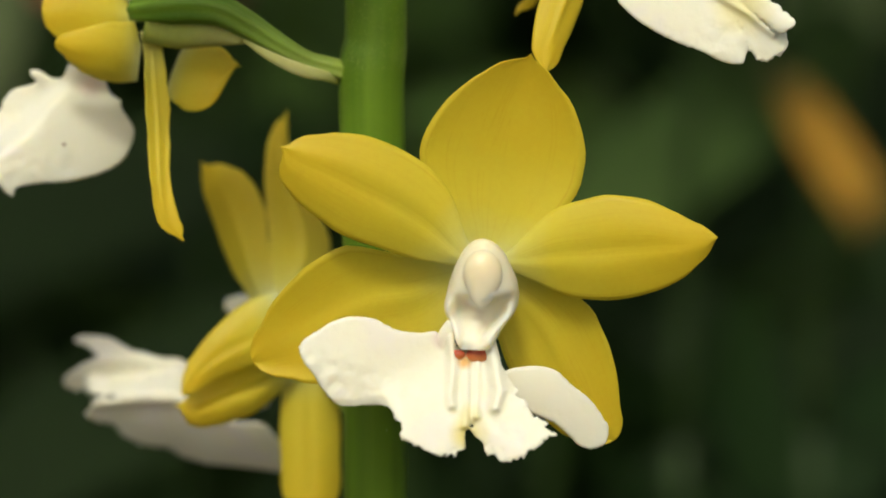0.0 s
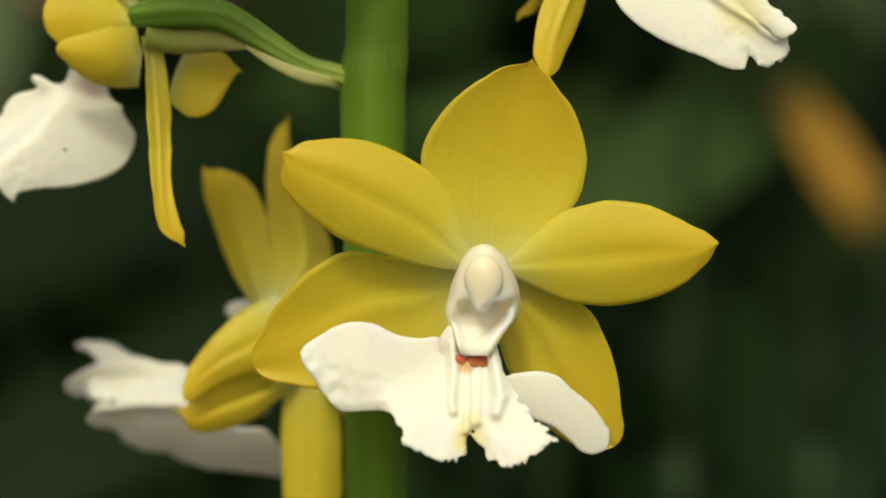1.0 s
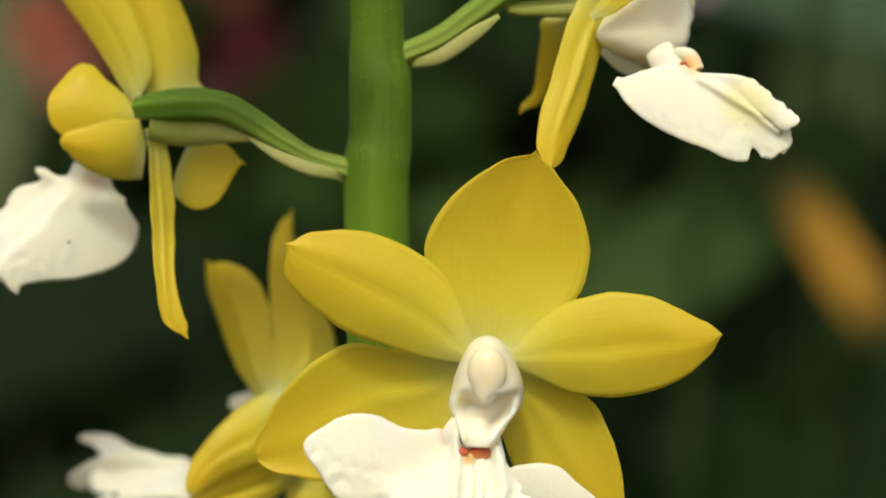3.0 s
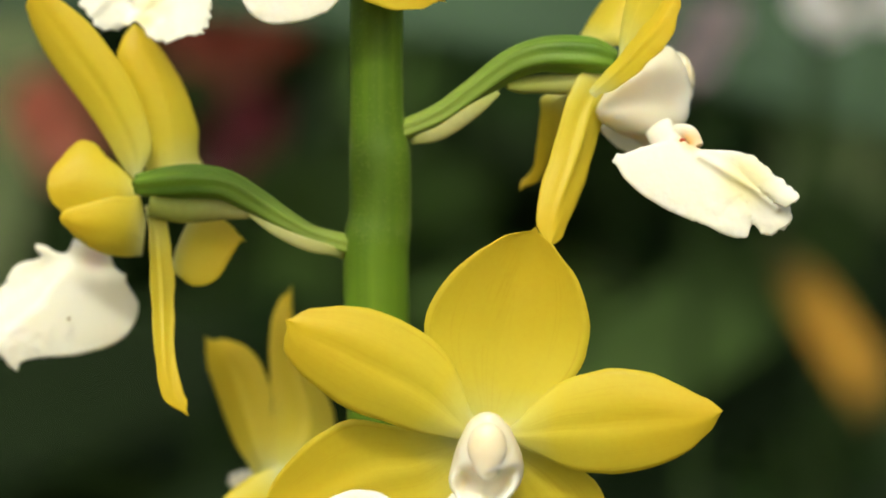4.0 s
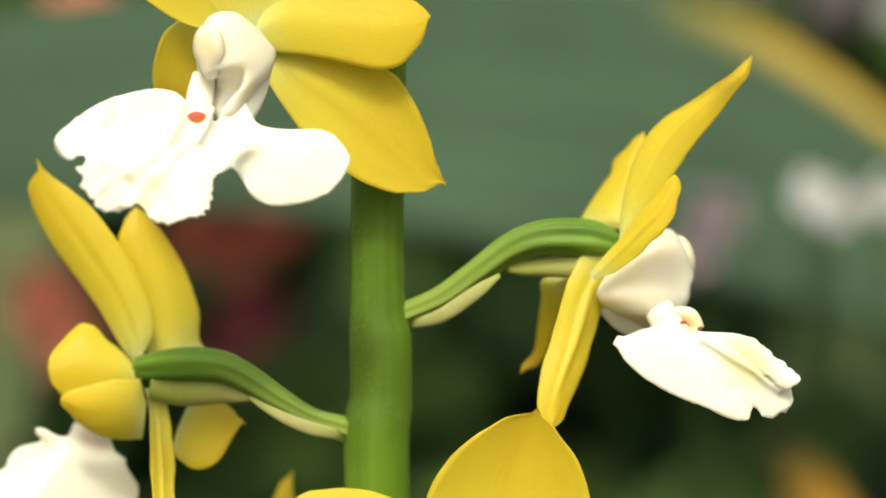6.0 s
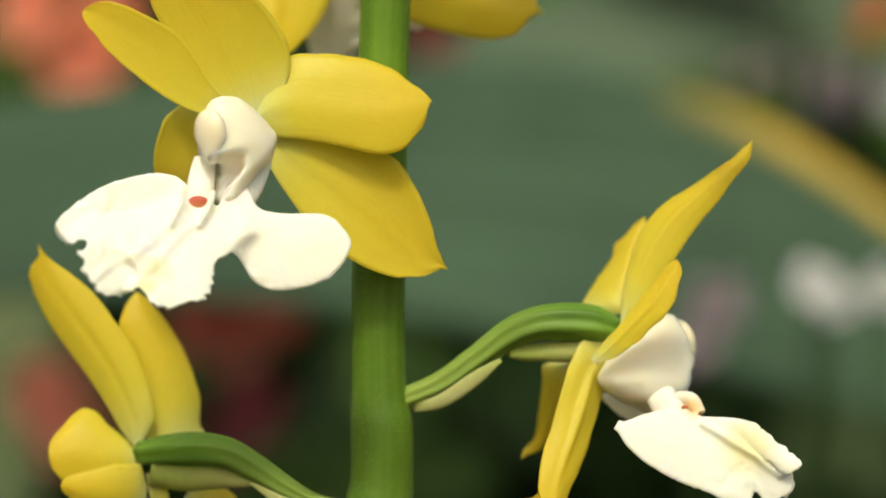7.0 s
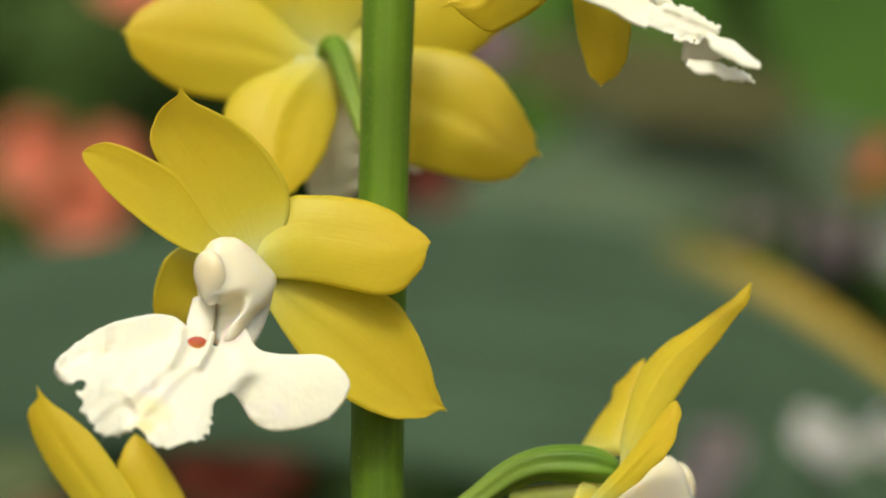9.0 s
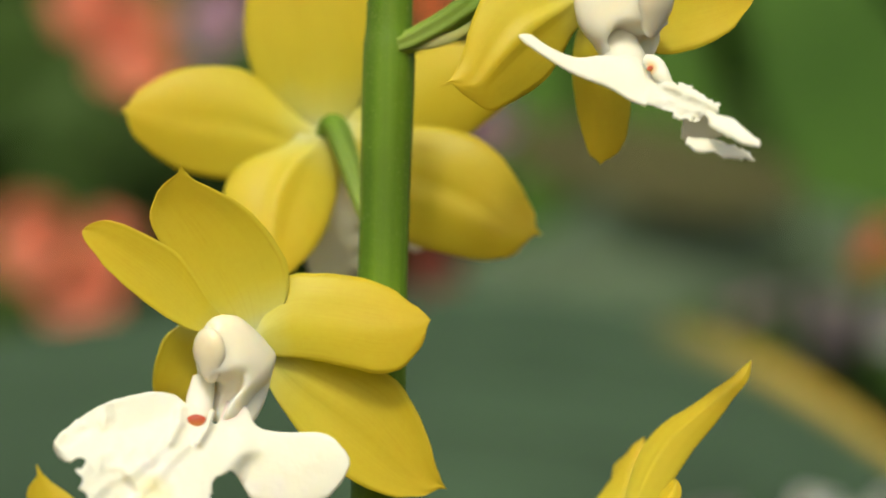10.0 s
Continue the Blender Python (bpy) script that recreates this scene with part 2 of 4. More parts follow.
def outline(widths, s, blunt, nib=0.0):
    """Half-width at s of a petal whose half-widths at STATIONS are given; its end is pointed, blunt, or rounded
    with a fine point that takes up the last nib of its length."""
    if nib and s >= STATIONS[-1]:
        x = max(0.0, (1 - nib - s) / (1 - nib - STATIONS[-1]))
        return max(widths[-1] * x ** 0.5, min(0.9, 0.45 * widths[-1]) * (1 - s) / (1.5 * nib) if s > 1 - 1.5 * nib else 0.0)
    if s >= STATIONS[-1]:
        return widths[-1] * ((1 - s) / (1 - STATIONS[-1])) ** (0.5 if blunt else 0.85)
    i = max(q for q in range(len(STATIONS) - 1) if STATIONS[q] <= s)
    t = (s - STATIONS[i]) / (STATIONS[i + 1] - STATIONS[i])
    p0, p1, p2, p3 = widths[max(i - 1, 0)], widths[i], widths[i + 1], widths[min(i + 2, len(widths) - 1)]
    return 0.5 * (2 * p1 + (p2 - p0) * t + (2 * p0 - 5 * p1 + 4 * p2 - p3) * t * t + (3 * p1 - p0 - 3 * p2 + p3) * t ** 3)


def frilled_edge(sheet, nu, nv, depth, period, seed):
    """Scallops the outer part of a lobe's edge."""
    for col, sign in ((0, 1), (nv, -1)):
        run, shifts = 0.0, []
        for i in range(nu + 1):
            p, n = sheet[i][col]
            a, b = sheet[max(i - 1, 0)][col][0], sheet[min(i + 1, nu)][col][0]
            if i:
                run += (p - sheet[i - 1][col][0]).length
            s = i / nu
            out = n.cross(b - a)
            out = out.normalized() * -sign if out.length > 1e-5 else Vector()
            wobble = noise.noise(Vector((run * 0.45, seed * 2.7, col)))
            broad = noise.noise(Vector((run * 1.2 / period, seed * 4.1, col + 5.0)))
            teeth = abs(math.sin(math.pi * run / (0.55 * period) + 3.0 * wobble)) * (0.4 + 0.6 * abs(broad))
            k = depth * (0.25 - 0.75 * teeth + 0.9 * broad) * max(0.0, min(1.0, (s - 0.3) / 0.2))
            shifts.append((out * k, n * (0.5 * k * math.sin(2.3 * run + seed))))
        for i in range(nu + 1):
            for j in range(nv + 1):
                v = abs(1 - 2 * j / nv)
                if (j < nv / 2) == (col == 0):
                    p, n = sheet[i][j]
                    sheet[i][j] = (p + shifts[i][0] * v ** 4 + shifts[i][1] * v ** 2, n)


def blade(base, tip, left, right, turn=0, arch=0, cup=0, bow=0, thick=0.4, hook=0, point=0.035, crease=0, ruffle=0,
          ragged=0, twist=0, pleats=0, pleat=0, wave=0.0, nu=22, nv=12, seed=0, freq=5.0, blunt=False, frill=0.0, scallop=1.1, nib=0.0, roll=0.0):
    """A leaf- or petal-shaped shell. left and right: (half-width, place of the greatest width,
    bluntness), or the half-widths at STATIONS, in millimetres.
    turn: degrees by which its left edge turns away from the front."""
    B, T = Vector(base), Vector(tip)
    axis = T - B
    d = axis.normalized()
    w0 = FRONT.cross(d).normalized()
    n0 = d.cross(w0)
    free = len(left) == len(STATIONS)
    if free:
        wa, wb = max(left), max(right)
    else:
        (wa, ma, ka), (wb, mb, kb) = [(*q, 0.85)[:3] for q in (left, right)]
    verts, uvs, sheet = [], [], []
    size = max(wa, wb)
    for i in range(nu + 1):
        s = (1 - math.cos(math.pi * i / nu)) / 2
        ang = radians(turn + twist * s)
        w = w0 * math.cos(ang) - n0 * math.sin(ang)
        n = d.cross(w)
        hump = 4 * s * (1 - s)
        mid = B + axis * s + n * (arch * hump) + w * (bow * hump)
        if s > 0.75:
            mid = mid + n * (hook * ((s - 0.75) / 0.25) ** 2)
        if free:
            ea, eb = outline(left, s, blunt, nib), outline(right, s, blunt, nib)
            half, shift = max((ea + eb) / 2, 0.03), (ea - eb) / 2
            pa = pb = 2 * half / (wa + wb)
        else:
            pa, pb = swell(s, ma, ka, point), swell(s, mb, kb, point)
        row = []
        for j in range(nv + 1):
            v = 1 - 2 * j / nv
            side = shift + v * half if free else wa * pa * v if v > 0 else wb * pb * v
            p = pa if v > 0 else pb
            out = cup * v * v * p + crease * math.exp(-(v / 0.16) ** 2) * math.sin(math.pi * min(1, s * 1.1))
            if pleats:
                out += pleat * abs(math.sin(math.pi * pleats * (v + 1) / 2)) * min(1.0, p)
            out += roll * abs(v) ** 6 * p
            rough = noise.noise(Vector((s * 3.1, v * 1.7, seed * 7.3)))
            out += wave * size * rough
            edge = abs(v) ** 3
            if ruffle:
                out += ruffle * (edge * math.sin(freq * 6.28 * s + 3 * v + seed) + 0.9 * max(0, s - 0.6) / 0.4 * (noise.noise(Vector((v * 3.4, s * 1.2, seed * 5.1))) + 0.5 * noise.noise(Vector((v * 9.0, s * 2.5, seed * 3.1)))))
            if ragged:
                side += (1 if v > 0 else -1) * ragged * abs(v) ** 5 * noise.noise(Vector((s * 9.0, seed * 1.9, 2.0 + (v > 0))))
            row.append((mid + w * side + n * out, n))
        sheet.append(row)
    if frill:
        frilled_edge(sheet, nu, nv, frill, scallop, seed)
    for layer in (1, -1):
        for i in range(nu + 1):
            s = (1 - math.cos(math.pi * i / nu)) / 2
            for j in range(nv + 1):
                v = 1 - 2 * j / nv
                p, n = sheet[i][j]
                t = thick / 2 * (1 - 0.75 * abs(v) ** 4) * (1 - 0.6 * max(0, s - 0.85) / 0.15)
                verts.append(p + n * (t * layer))
                uvs.append((s, j / nv))
    m, k = nv + 1, (nu + 1) * (nv + 1)
    faces = []
    for i in range(nu):
        for j in range(nv):
            a = i * m + j
            faces.append((a, a + m, a + m + 1, a + 1))
            faces.append((k + a, k + a + 1, k + a + m + 1, k + a + m))
    rim = [i * m for i in range(nu + 1)] + [nu * m + j for j in range(1, m)] + [i * m + nv for i in range(nu - 1, -1, -1)] + [j for j in range(nv - 1, 0, -1)]
    for q, a in enumerate(rim):
        b = rim[(q + 1) % len(rim)]
        faces.append((a, k + a, k + b, b))
    return verts, faces, uvs


def spline(points, count):
    """Points along a smooth curve through those given."""
    P = [Vector(p) for p in points]
    P = [2 * P[0] - P[1]] + P + [2 * P[-1] - P[-2]]
    out = []
    spans = len(P) - 3
    for q in range(count + 1):
        x = q / count * spans
        i = min(int(x), spans - 1)
        t = x - i
        a, b, c, e = P[i:i + 4]
        out.append(0.5 * ((2 * b) + (c - a) * t + (2 * a - 5 * b + 4 * c - e) * t * t + (3 * b - a - 3 * c + e) * t ** 3))
    return out


def tube(points, radii, count=20, sides=16, ridges=0, ridge=0.0, flat=1.0, twist=0.0):
    """A round or ribbed stalk through the points; flat squeezes it from back to front."""
    line = spline(points, count)
    rad = spline([(r, 0, 0) for r in radii], count)
    verts, uvs, faces = [], [], []
    for i, c in enumerate(line):
        d = (line[min(i + 1, count)] - line[max(i - 1, 0)]).normalized()
        side = FRONT.cross(d)
        side = side.normalized() if side.length > 0.05 else Vector((1, 0, 0))
        up = d.cross(side)
        for j in range(sides):
            a = 2 * math.pi * j / sides
            r = max(rad[i].x, 0.02) * (1 + ridge * math.cos(ridges * a + twist * i / count))
            verts.append(c + side * (r * math.cos(a)) + up * (r * flat * math.sin(a)))
            uvs.append((i / count, j / sides))
    for i in range(count):
        for j in range(sides):
            a, b = i * sides + j, i * sides + (j + 1) % sides
            faces.append((a, b, b + sides, a + sides))
    faces.append(tuple(range(sides - 1, -1, -1)))
    faces.append(tuple(count * sides + j for j in range(sides)))
    return verts, faces, uvs


def ball(centre, radii, axes=None, rings=12, sides=18, beak=0.0):
    """An egg-shaped body; axes: its three directions; beak draws out the end of the third."""
    X, Y, Z = axes or (Vector((1, 0, 0)), Vector((0, 1, 0)), Vector((0, 0, 1)))
    c = Vector(centre)
    verts, uvs, faces = [], [], []
    for i in range(rings + 1):
        th = math.pi * i / rings
        for j in range(sides):
            a = 2 * math.pi * j / sides
            k = math.cos(th)
            z = k * radii[2] - (beak * max(0.0, -k - 0.6) / 0.4 if beak else 0.0)
            verts.append(c + X * (radii[0] * math.sin(th) * math.cos(a)) + Y * (radii[1] * math.sin(th) * math.sin(a)) + Z * z)
            uvs.append((i / rings, j / sides))
    for i in range(rings):
        for j in range(sides):
            a, b = i * sides + j, i * sides + (j + 1) % sides
            faces.append((a, a + sides, b + sides, b))
    return verts, faces, uvs



# ---------------------------------------------------------------- ground and the bed behind
def ground():
    """One sheet of soil, finely heaped near the plants and reaching the horizon."""
    steps = [-3.0, -1.0] + [q * 0.1 - 0.6 for q in range(0, 32)] + [4.0, 8.0, 30.0, 200.0]
    across = [-200.0, -20.0, -4.0] + [q * 0.1 - 2.0 for q in range(0, 41)] + [4.0, 20.0, 200.0]
    verts = [(x * 1000, y * 1000, 14 * noise.noise(Vector((x * 4, y * 4, 0))) * (abs(x) < 3 and y < 3.5)) for y in steps for x in across]
    m = len(across)
    faces = [(i * m + j, i * m + j + 1, (i + 1) * m + j + 1, (i + 1) * m + j) for i in range(len(steps) - 1) for j in range(m - 1)]
    ob = mesh_object("ground", verts, faces, [(v[0] * MM, v[1] * MM) for v in verts], SOIL)
    tagged(ob, "dark crumbly soil of the flower bed", "soil", kind="structure")


def leaf_plant(label, mat, leaves, foot):
    """Broad leaves that rise on stalks from one foot in the soil."""
    root = tagged(new("broad_leaf_plant"), label, "plant", "leafy plants behind")
    root.location = Vector((foot[0], foot[1], 0)) * MM
    o = Vector((foot[0], foot[1], 0))
    for base, tip, left, right, shape in leaves:
        B = Vector(base) - o
        D = (Vector(tip) - Vector(base))
        mesh_object("leaf", *blade(B, Vector(tip) - o, left, right, thick=0.8, nu=40, nv=36, pleats=9, wave=0.03, **shape), mat, root)
        low = Vector((B.x * 0.3, B.y * 0.3, max(B.z * 0.4, 2)))
        mesh_object("leaf_stalk", *tube([(0, 0, -5), low, B + D * 0.01], [5, 4, 2.5], 16, 10), STALK_DARK, root)
    return root


def blossom(centre, size, mat, parent, seed):
    """A loose five-petalled blossom."""
    rng = random.Random(seed)
    c = Vector(centre)
    face = Vector((rng.uniform(-0.6, 0.6), -1, rng.uniform(-0.1, 0.7))).normalized()
    side = face.cross(Vector((0, 0, 1))).normalized()
    up = side.cross(face)
    pieces = []
    for q in range(5):
        a = q * math.tau / 5 + rng.uniform(-0.2, 0.2)
        out = side * math.cos(a) + up * math.sin(a)
        r = size * rng.uniform(0.85, 1.1)
        pieces.append(blade(c + out * 0.05 * size, c + out * r + face * 0.35 * size, (0.42 * size, 0.6, 0.6), (0.42 * size, 0.6, 0.6),
                            turn=rng.uniform(-20, 20), cup=0.1 * size, ruffle=0.03 * size, nu=10, nv=8, thick=0.5, seed=q))
    mesh_object("blossom", *joined(*pieces), mat, parent)


def flower_plant(label, colour, blossoms, seed):
    """A flowering plant: a branching stalk from the soil, a few leaves, and its blossoms at (place, size)."""
    rng = random.Random(seed)
    mid = sum((Vector(p) for p, _ in blossoms), Vector()) / len(blossoms)
    o = Vector((mid.x + rng.uniform(-20, 20), mid.y + 25, 0))
    root = tagged(new("flowering_plant"), label, "flower", "blurred flowers behind")
    root.location = o * MM
    fork = Vector((0, 0, mid.z * 0.6))
    mesh_object("stalk", *tube([(0, 0, -5), (rng.uniform(-8, 8), 4, mid.z * 0.3), fork], [2.2, 1.9, 1.7], 12, 10), STALK_DARK, root)
    for q, (p, size) in enumerate(blossoms):
        c = Vector(p) - o
        mesh_object("branch", *tube([fork, (fork + c) / 2 + Vector((0, 6, -4)), c + Vector((0, 2, 0))], [1.6, 1.3, 1.0], 10, 8), STALK_DARK, root)
        blossom(c, size, BLOOM[colour], root, seed * 31 + q)
    for q in range(7):
        a = rng.uniform(0, math.tau)
        b = Vector((0, 0, mid.z * rng.uniform(0.25, 0.6)))
        t = b + Vector((math.cos(a) * rng.uniform(60, 110), abs(math.sin(a)) * 80, rng.uniform(-10, 50)))
        # Leaves of the lower plants take the colour that has shade in it.
        mesh_object("leaf", *blade(b, t, (14, 0.5, 0.8), (14, 0.5, 0.8), turn=rng.uniform(-50, 50), arch=8, nu=12, nv=8, thick=0.6), LEAF if mid.z > 430 else LEAF_SHADE_TINTED, root)
    return root


def hedge(name, y0, y1, z0, z1, count, size, mat, seed, label):
    """A dense mass of leaves."""
    rng = random.Random(seed)
    pieces = []
    for q in range(count):
        b = Vector((rng.uniform(-700, 700) * (0.5 + y1 / 3000), rng.uniform(y0, y1), rng.uniform(z0, z1)))
        a, e = rng.uniform(0, math.tau), rng.uniform(-0.5, 1.0)
        r = size * rng.uniform(0.6, 1.3)
        d = Vector((math.cos(a) * math.cos(e), math.sin(a) * math.cos(e) * 0.6 - 0.3, math.sin(e)))
        if abs(d.normalized().dot(FRONT)) > 0.95:
            d.x += 0.5
        pieces.append(blade(b, b + d * r, (r * 0.16, 0.45), (r * 0.16, 0.45), turn=rng.uniform(-70, 70), arch=r * 0.1, cup=-r * 0.02, nu=8, nv=4, thick=0.6))
    ob = mesh_object(name, *joined(*pieces), mat)
    tagged(ob, label, "foliage", kind="stuff")


ground()
leaf_plant("long arching green leaf with a yellowing margin", LEAF_DRY_EDGE, [
    ((146.7, 460.0, 332.6), (-164.7, 480.0, 370.8), (1.0, 22.9, 28.5, 30.7, 31.0, 29.5, 26.6, 21.6), (4.0, 25.0, 41.0, 42.0, 36.0, 31.0, 27.0, 21.0), dict(bow=-30.4, turn=-25, pleat=1.2)),
], (147, 500))
leaf_plant("broad pale green leaves in soft light", LEAF_PALE, [
    ((-29.6, 640.0, 396.1), (141.4, 660.0, 432.3), (15.5, 0.5, 0.9), (17.2, 0.5, 0.9), dict(bow=9.8, pleat=1.5)),
    ((-14.2, 700.0, 385.6), (81.5, 720.0, 462.1), (10.4, 0.5, 0.9), (10.4, 0.5, 0.9), dict(pleat=1.5)),
], (-30, 680))
# These low leaves look shaded through their colour.
leaf_plant("broad green leaves with deep shade in their colour", LEAF_SHADE_TINTED, [
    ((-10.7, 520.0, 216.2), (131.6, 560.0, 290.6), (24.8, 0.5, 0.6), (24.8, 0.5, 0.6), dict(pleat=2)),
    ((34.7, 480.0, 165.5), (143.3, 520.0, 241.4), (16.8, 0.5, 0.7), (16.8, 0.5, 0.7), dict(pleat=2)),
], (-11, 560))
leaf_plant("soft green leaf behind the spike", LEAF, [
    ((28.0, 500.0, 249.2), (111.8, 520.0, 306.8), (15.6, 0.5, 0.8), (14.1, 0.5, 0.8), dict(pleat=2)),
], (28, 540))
leaf_plant("green leaves low in the bed with shade in their colour", LEAF_SHADE_TINTED, [
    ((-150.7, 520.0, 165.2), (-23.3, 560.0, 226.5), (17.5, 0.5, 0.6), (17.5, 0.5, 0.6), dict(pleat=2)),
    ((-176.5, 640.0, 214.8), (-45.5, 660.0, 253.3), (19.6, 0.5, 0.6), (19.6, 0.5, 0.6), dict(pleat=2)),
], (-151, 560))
leaf_plant("tall upright grey-green leaf", LEAF_GREY, [
    ((115.5, 700.0, 238.4), (125.2, 720.0, 335.8), (19.0, 0.5, 0.6), (19.0, 0.5, 0.6), dict(pleat=2)),
], (115, 740))
leaf_plant("tall upright grey-green leaf", LEAF_GREY, [
    ((-142.3, 650.0, 249.3), (-121.3, 680.0, 355.1), (18.2, 0.5, 0.6), (14.9, 0.5, 0.6), dict(pleat=2)),
], (-142, 690))
leaf_plant("withered orange-yellow leaf tip", LEAF_OLD, [
    ((123.5, 380.0, 231.5), (71.3, 400.0, 312.6), (5.6, 0.62, 1.0), (6.6, 0.62, 1.0), dict(pleat=1)),
], (123, 420))
leaf_plant("fresh green upright leaves", LEAF_LIVE, [
    ((174.4, 760.0, 366.9), (102.5, 800.0, 562.4), (27.6, 0.5, 0.9), (27.6, 0.5, 0.9), dict(pleat=2)),
    ((88.6, 820.0, 384.2), (66.3, 860.0, 550.9), (21.2, 0.5, 0.9), (21.2, 0.5, 0.9), dict(pleat=2)),
    ((22.5, 840.0, 403.2), (34.8, 860.0, 570.6), (17.5, 0.5, 0.9), (17.5, 0.5, 0.9), dict(pleat=2)),
], (174, 800))
flower_plant("salmon-orange blossoms, far out of focus", "salmon", [((-121.0, 690.0, 433.2), 14.4), ((-104.9, 690.0, 414.6), 15.3), ((-101.6, 700.0, 430.1), 10.3)], 1)
flower_plant("salmon-orange blossoms, far out of focus", "salmon", [((-99.3, 720.0, 495.3), 15.7), ((-110.6, 720.0, 505.8), 12.2), ((-91.4, 720.0, 484.8), 10.5)], 2)
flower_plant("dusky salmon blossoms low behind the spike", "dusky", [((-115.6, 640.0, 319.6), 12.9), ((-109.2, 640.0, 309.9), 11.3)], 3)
flower_plant("dark red blossoms with shade put into their colour", "dark red", [((-57.2, 640.0, 314.8), 12.1), ((-65.4, 640.0, 303.3), 9.7)], 4)
flower_plant("orange-red blossoms with shade put into their colour", "red", [((-71.4, 660.0, 337.9), 11.5), ((-49.9, 660.0, 341.2), 11.5), ((-59.8, 660.0, 331.3), 8.2)], 5)
flower_plant("single bright red blossom out of focus", "red", [((-2.1, 600.0, 422.6), 9.3)], 6)
flower_plant("orange blossoms, far out of focus", "orange", [((125.1, 640.0, 431.1), 6.0), ((121.6, 640.0, 426.0), 4.5)], 7)
flower_plant("orange blossoms, far out of focus", "orange", [((-4.0, 700.0, 502.2), 10.3)], 8)
flower_plant("white blossoms, far out of focus", "white", [((81.5, 400.0, 362.5), 5.7), ((87.3, 410.0, 358.2), 5.3), ((99.5, 410.0, 362.0), 6.0)], 9)
flower_plant("white blossoms, far out of focus", "white", [((135.4, 680.0, 407.5), 10.1)], 10)
flower_plant("pale mauve blossoms in shade", "grey", [((60.9, 420.0, 357.7), 7.1), ((58.1, 420.0, 348.8), 7.6)], 11)
flower_plant("mauve blossoms, far out of focus", "mauve", [((-64.2, 660.0, 495.1), 13.0), ((-73.8, 680.0, 473.3), 8.0)], 12)
flower_plant("mauve blossoms, far out of focus", "mauve", [((82.5, 760.0, 426.4), 10.8), ((95.1, 760.0, 417.4), 10.8), ((15.5, 720.0, 467.0), 9.5)], 13)
leaf_plant("long pale green leaf far behind", LEAF_PALE, [
    ((167.5, 840.0, 441.8), (22.7, 850.0, 403.3), (17.0, 0.5, 0.8), (19.0, 0.5, 0.8), dict(pleat=1.5)),
], (167, 860))
flower_plant("mauve-brown blossoms, far out of focus", "mauve", [((83.3, 700.0, 435.5), 12.0), ((95.3, 700.0, 430.4), 12.0), ((108.6, 705.0, 437.4), 9.0)], 15)
flower_plant("pale mauve blossoms, far out of focus", "grey", [((110.5, 690.0, 408.9), 12.0), ((125.8, 690.0, 405.5), 12.0), ((102.5, 695.0, 420.9), 12.0)], 16)
leaf_plant("broad drying olive-brown leaf among the green", LEAF_TAN, [
    ((102.6, 635.0, 444.4), (15.7, 645.0, 459.5), (12.0, 0.5, 0.8), (12.0, 0.5, 0.8), dict(pleat=1.5)),
], (102, 660))
flower_plant("dark red blossoms with shade put into their colour", "dark red", [((117.4, 600.0, 175.1), 12.0), ((106.0, 600.0, 184.9), 9.0)], 14)
# The low hedge is darkened by its leaf colour to imitate shade.
hedge("foliage", 760, 1100, 0, 330, 1500, 110, LEAF_SHADE_TINTED, 5, "dense green foliage low behind the flowers, shade put into its colour")
hedge("foliage", 900, 1500, 250, 720, 3000, 150, LEAF, 6, "lighter green foliage behind the flowers")
hedge("foliage", 1500, 2100, 0, 1300, 3000, 220, LEAF_GREY, 7, "pale green shrubs at the back of the bed")

# ---------------------------------------------------------------- the orchid
orchid = tagged(new("orchid"), "tall yellow orchid spike with white-lipped flowers on a green stem", "orchid")
orchid.location = (0, 0, 0)


def flower(label, centre, line, girth):
    """A flower of the spike: its own mesh is the stalk and seed-pod; the other organs hang from it."""
    ob = mesh_object("flower", *tube(line, girth, 36, 36, 6, 0.10, 1.0, 1.2), STALK, orchid, label)
    ob.location = Vector(centre) * MM
    return ob


def tepal(parent, name, base, tip, left, right, **shape):
    return mesh_object(name, *blade(base, tip, left, right, nu=30, nv=18, roll=0.15, **shape), YELLOW, parent)


def lip(parent, *pieces, stains=()):
    """The lip: its lobes, ridges and collar grown together into one fleshy body."""
    ob = mesh_object("lip", *joined(*pieces), lip_material(stains) if stains else WHITE, parent, "white frilled lip")
    fuse = ob.modifiers.new("fuse", "REMESH")
    fuse.mode, fuse.voxel_size, fuse.use_smooth_shade = "VOXEL", 0.00012, True
    soft = ob.modifiers.new("soften", "SMOOTH")
    soft.factor, soft.iterations = 0.5, 1
    return ob


def lobe(base, tip, left, right, cup=0.0, arch=0.0, tilt=0.0, frill=0.0, scallop=1.2):
    """One lobe of a lip: its axis, half-widths at STATIONS, how it bends, and the depth and period of its frilled margin."""
    return Vector(base), Vector(tip), left, right, cup, arch, math.tan(radians(tilt)), frill, scallop


def keel(line, width, height):
    """A fleshy ridge along a line of (x, z) on a lip."""
    return line, width, height


def speckle(x, z, scale, seed):
    """Noise over two arrays."""
    flat = [noise.noise(Vector((a * scale, b * scale, seed))) for a, b in zip(x.ravel(), z.ravel())]
    return np.array(flat).reshape(x.shape)


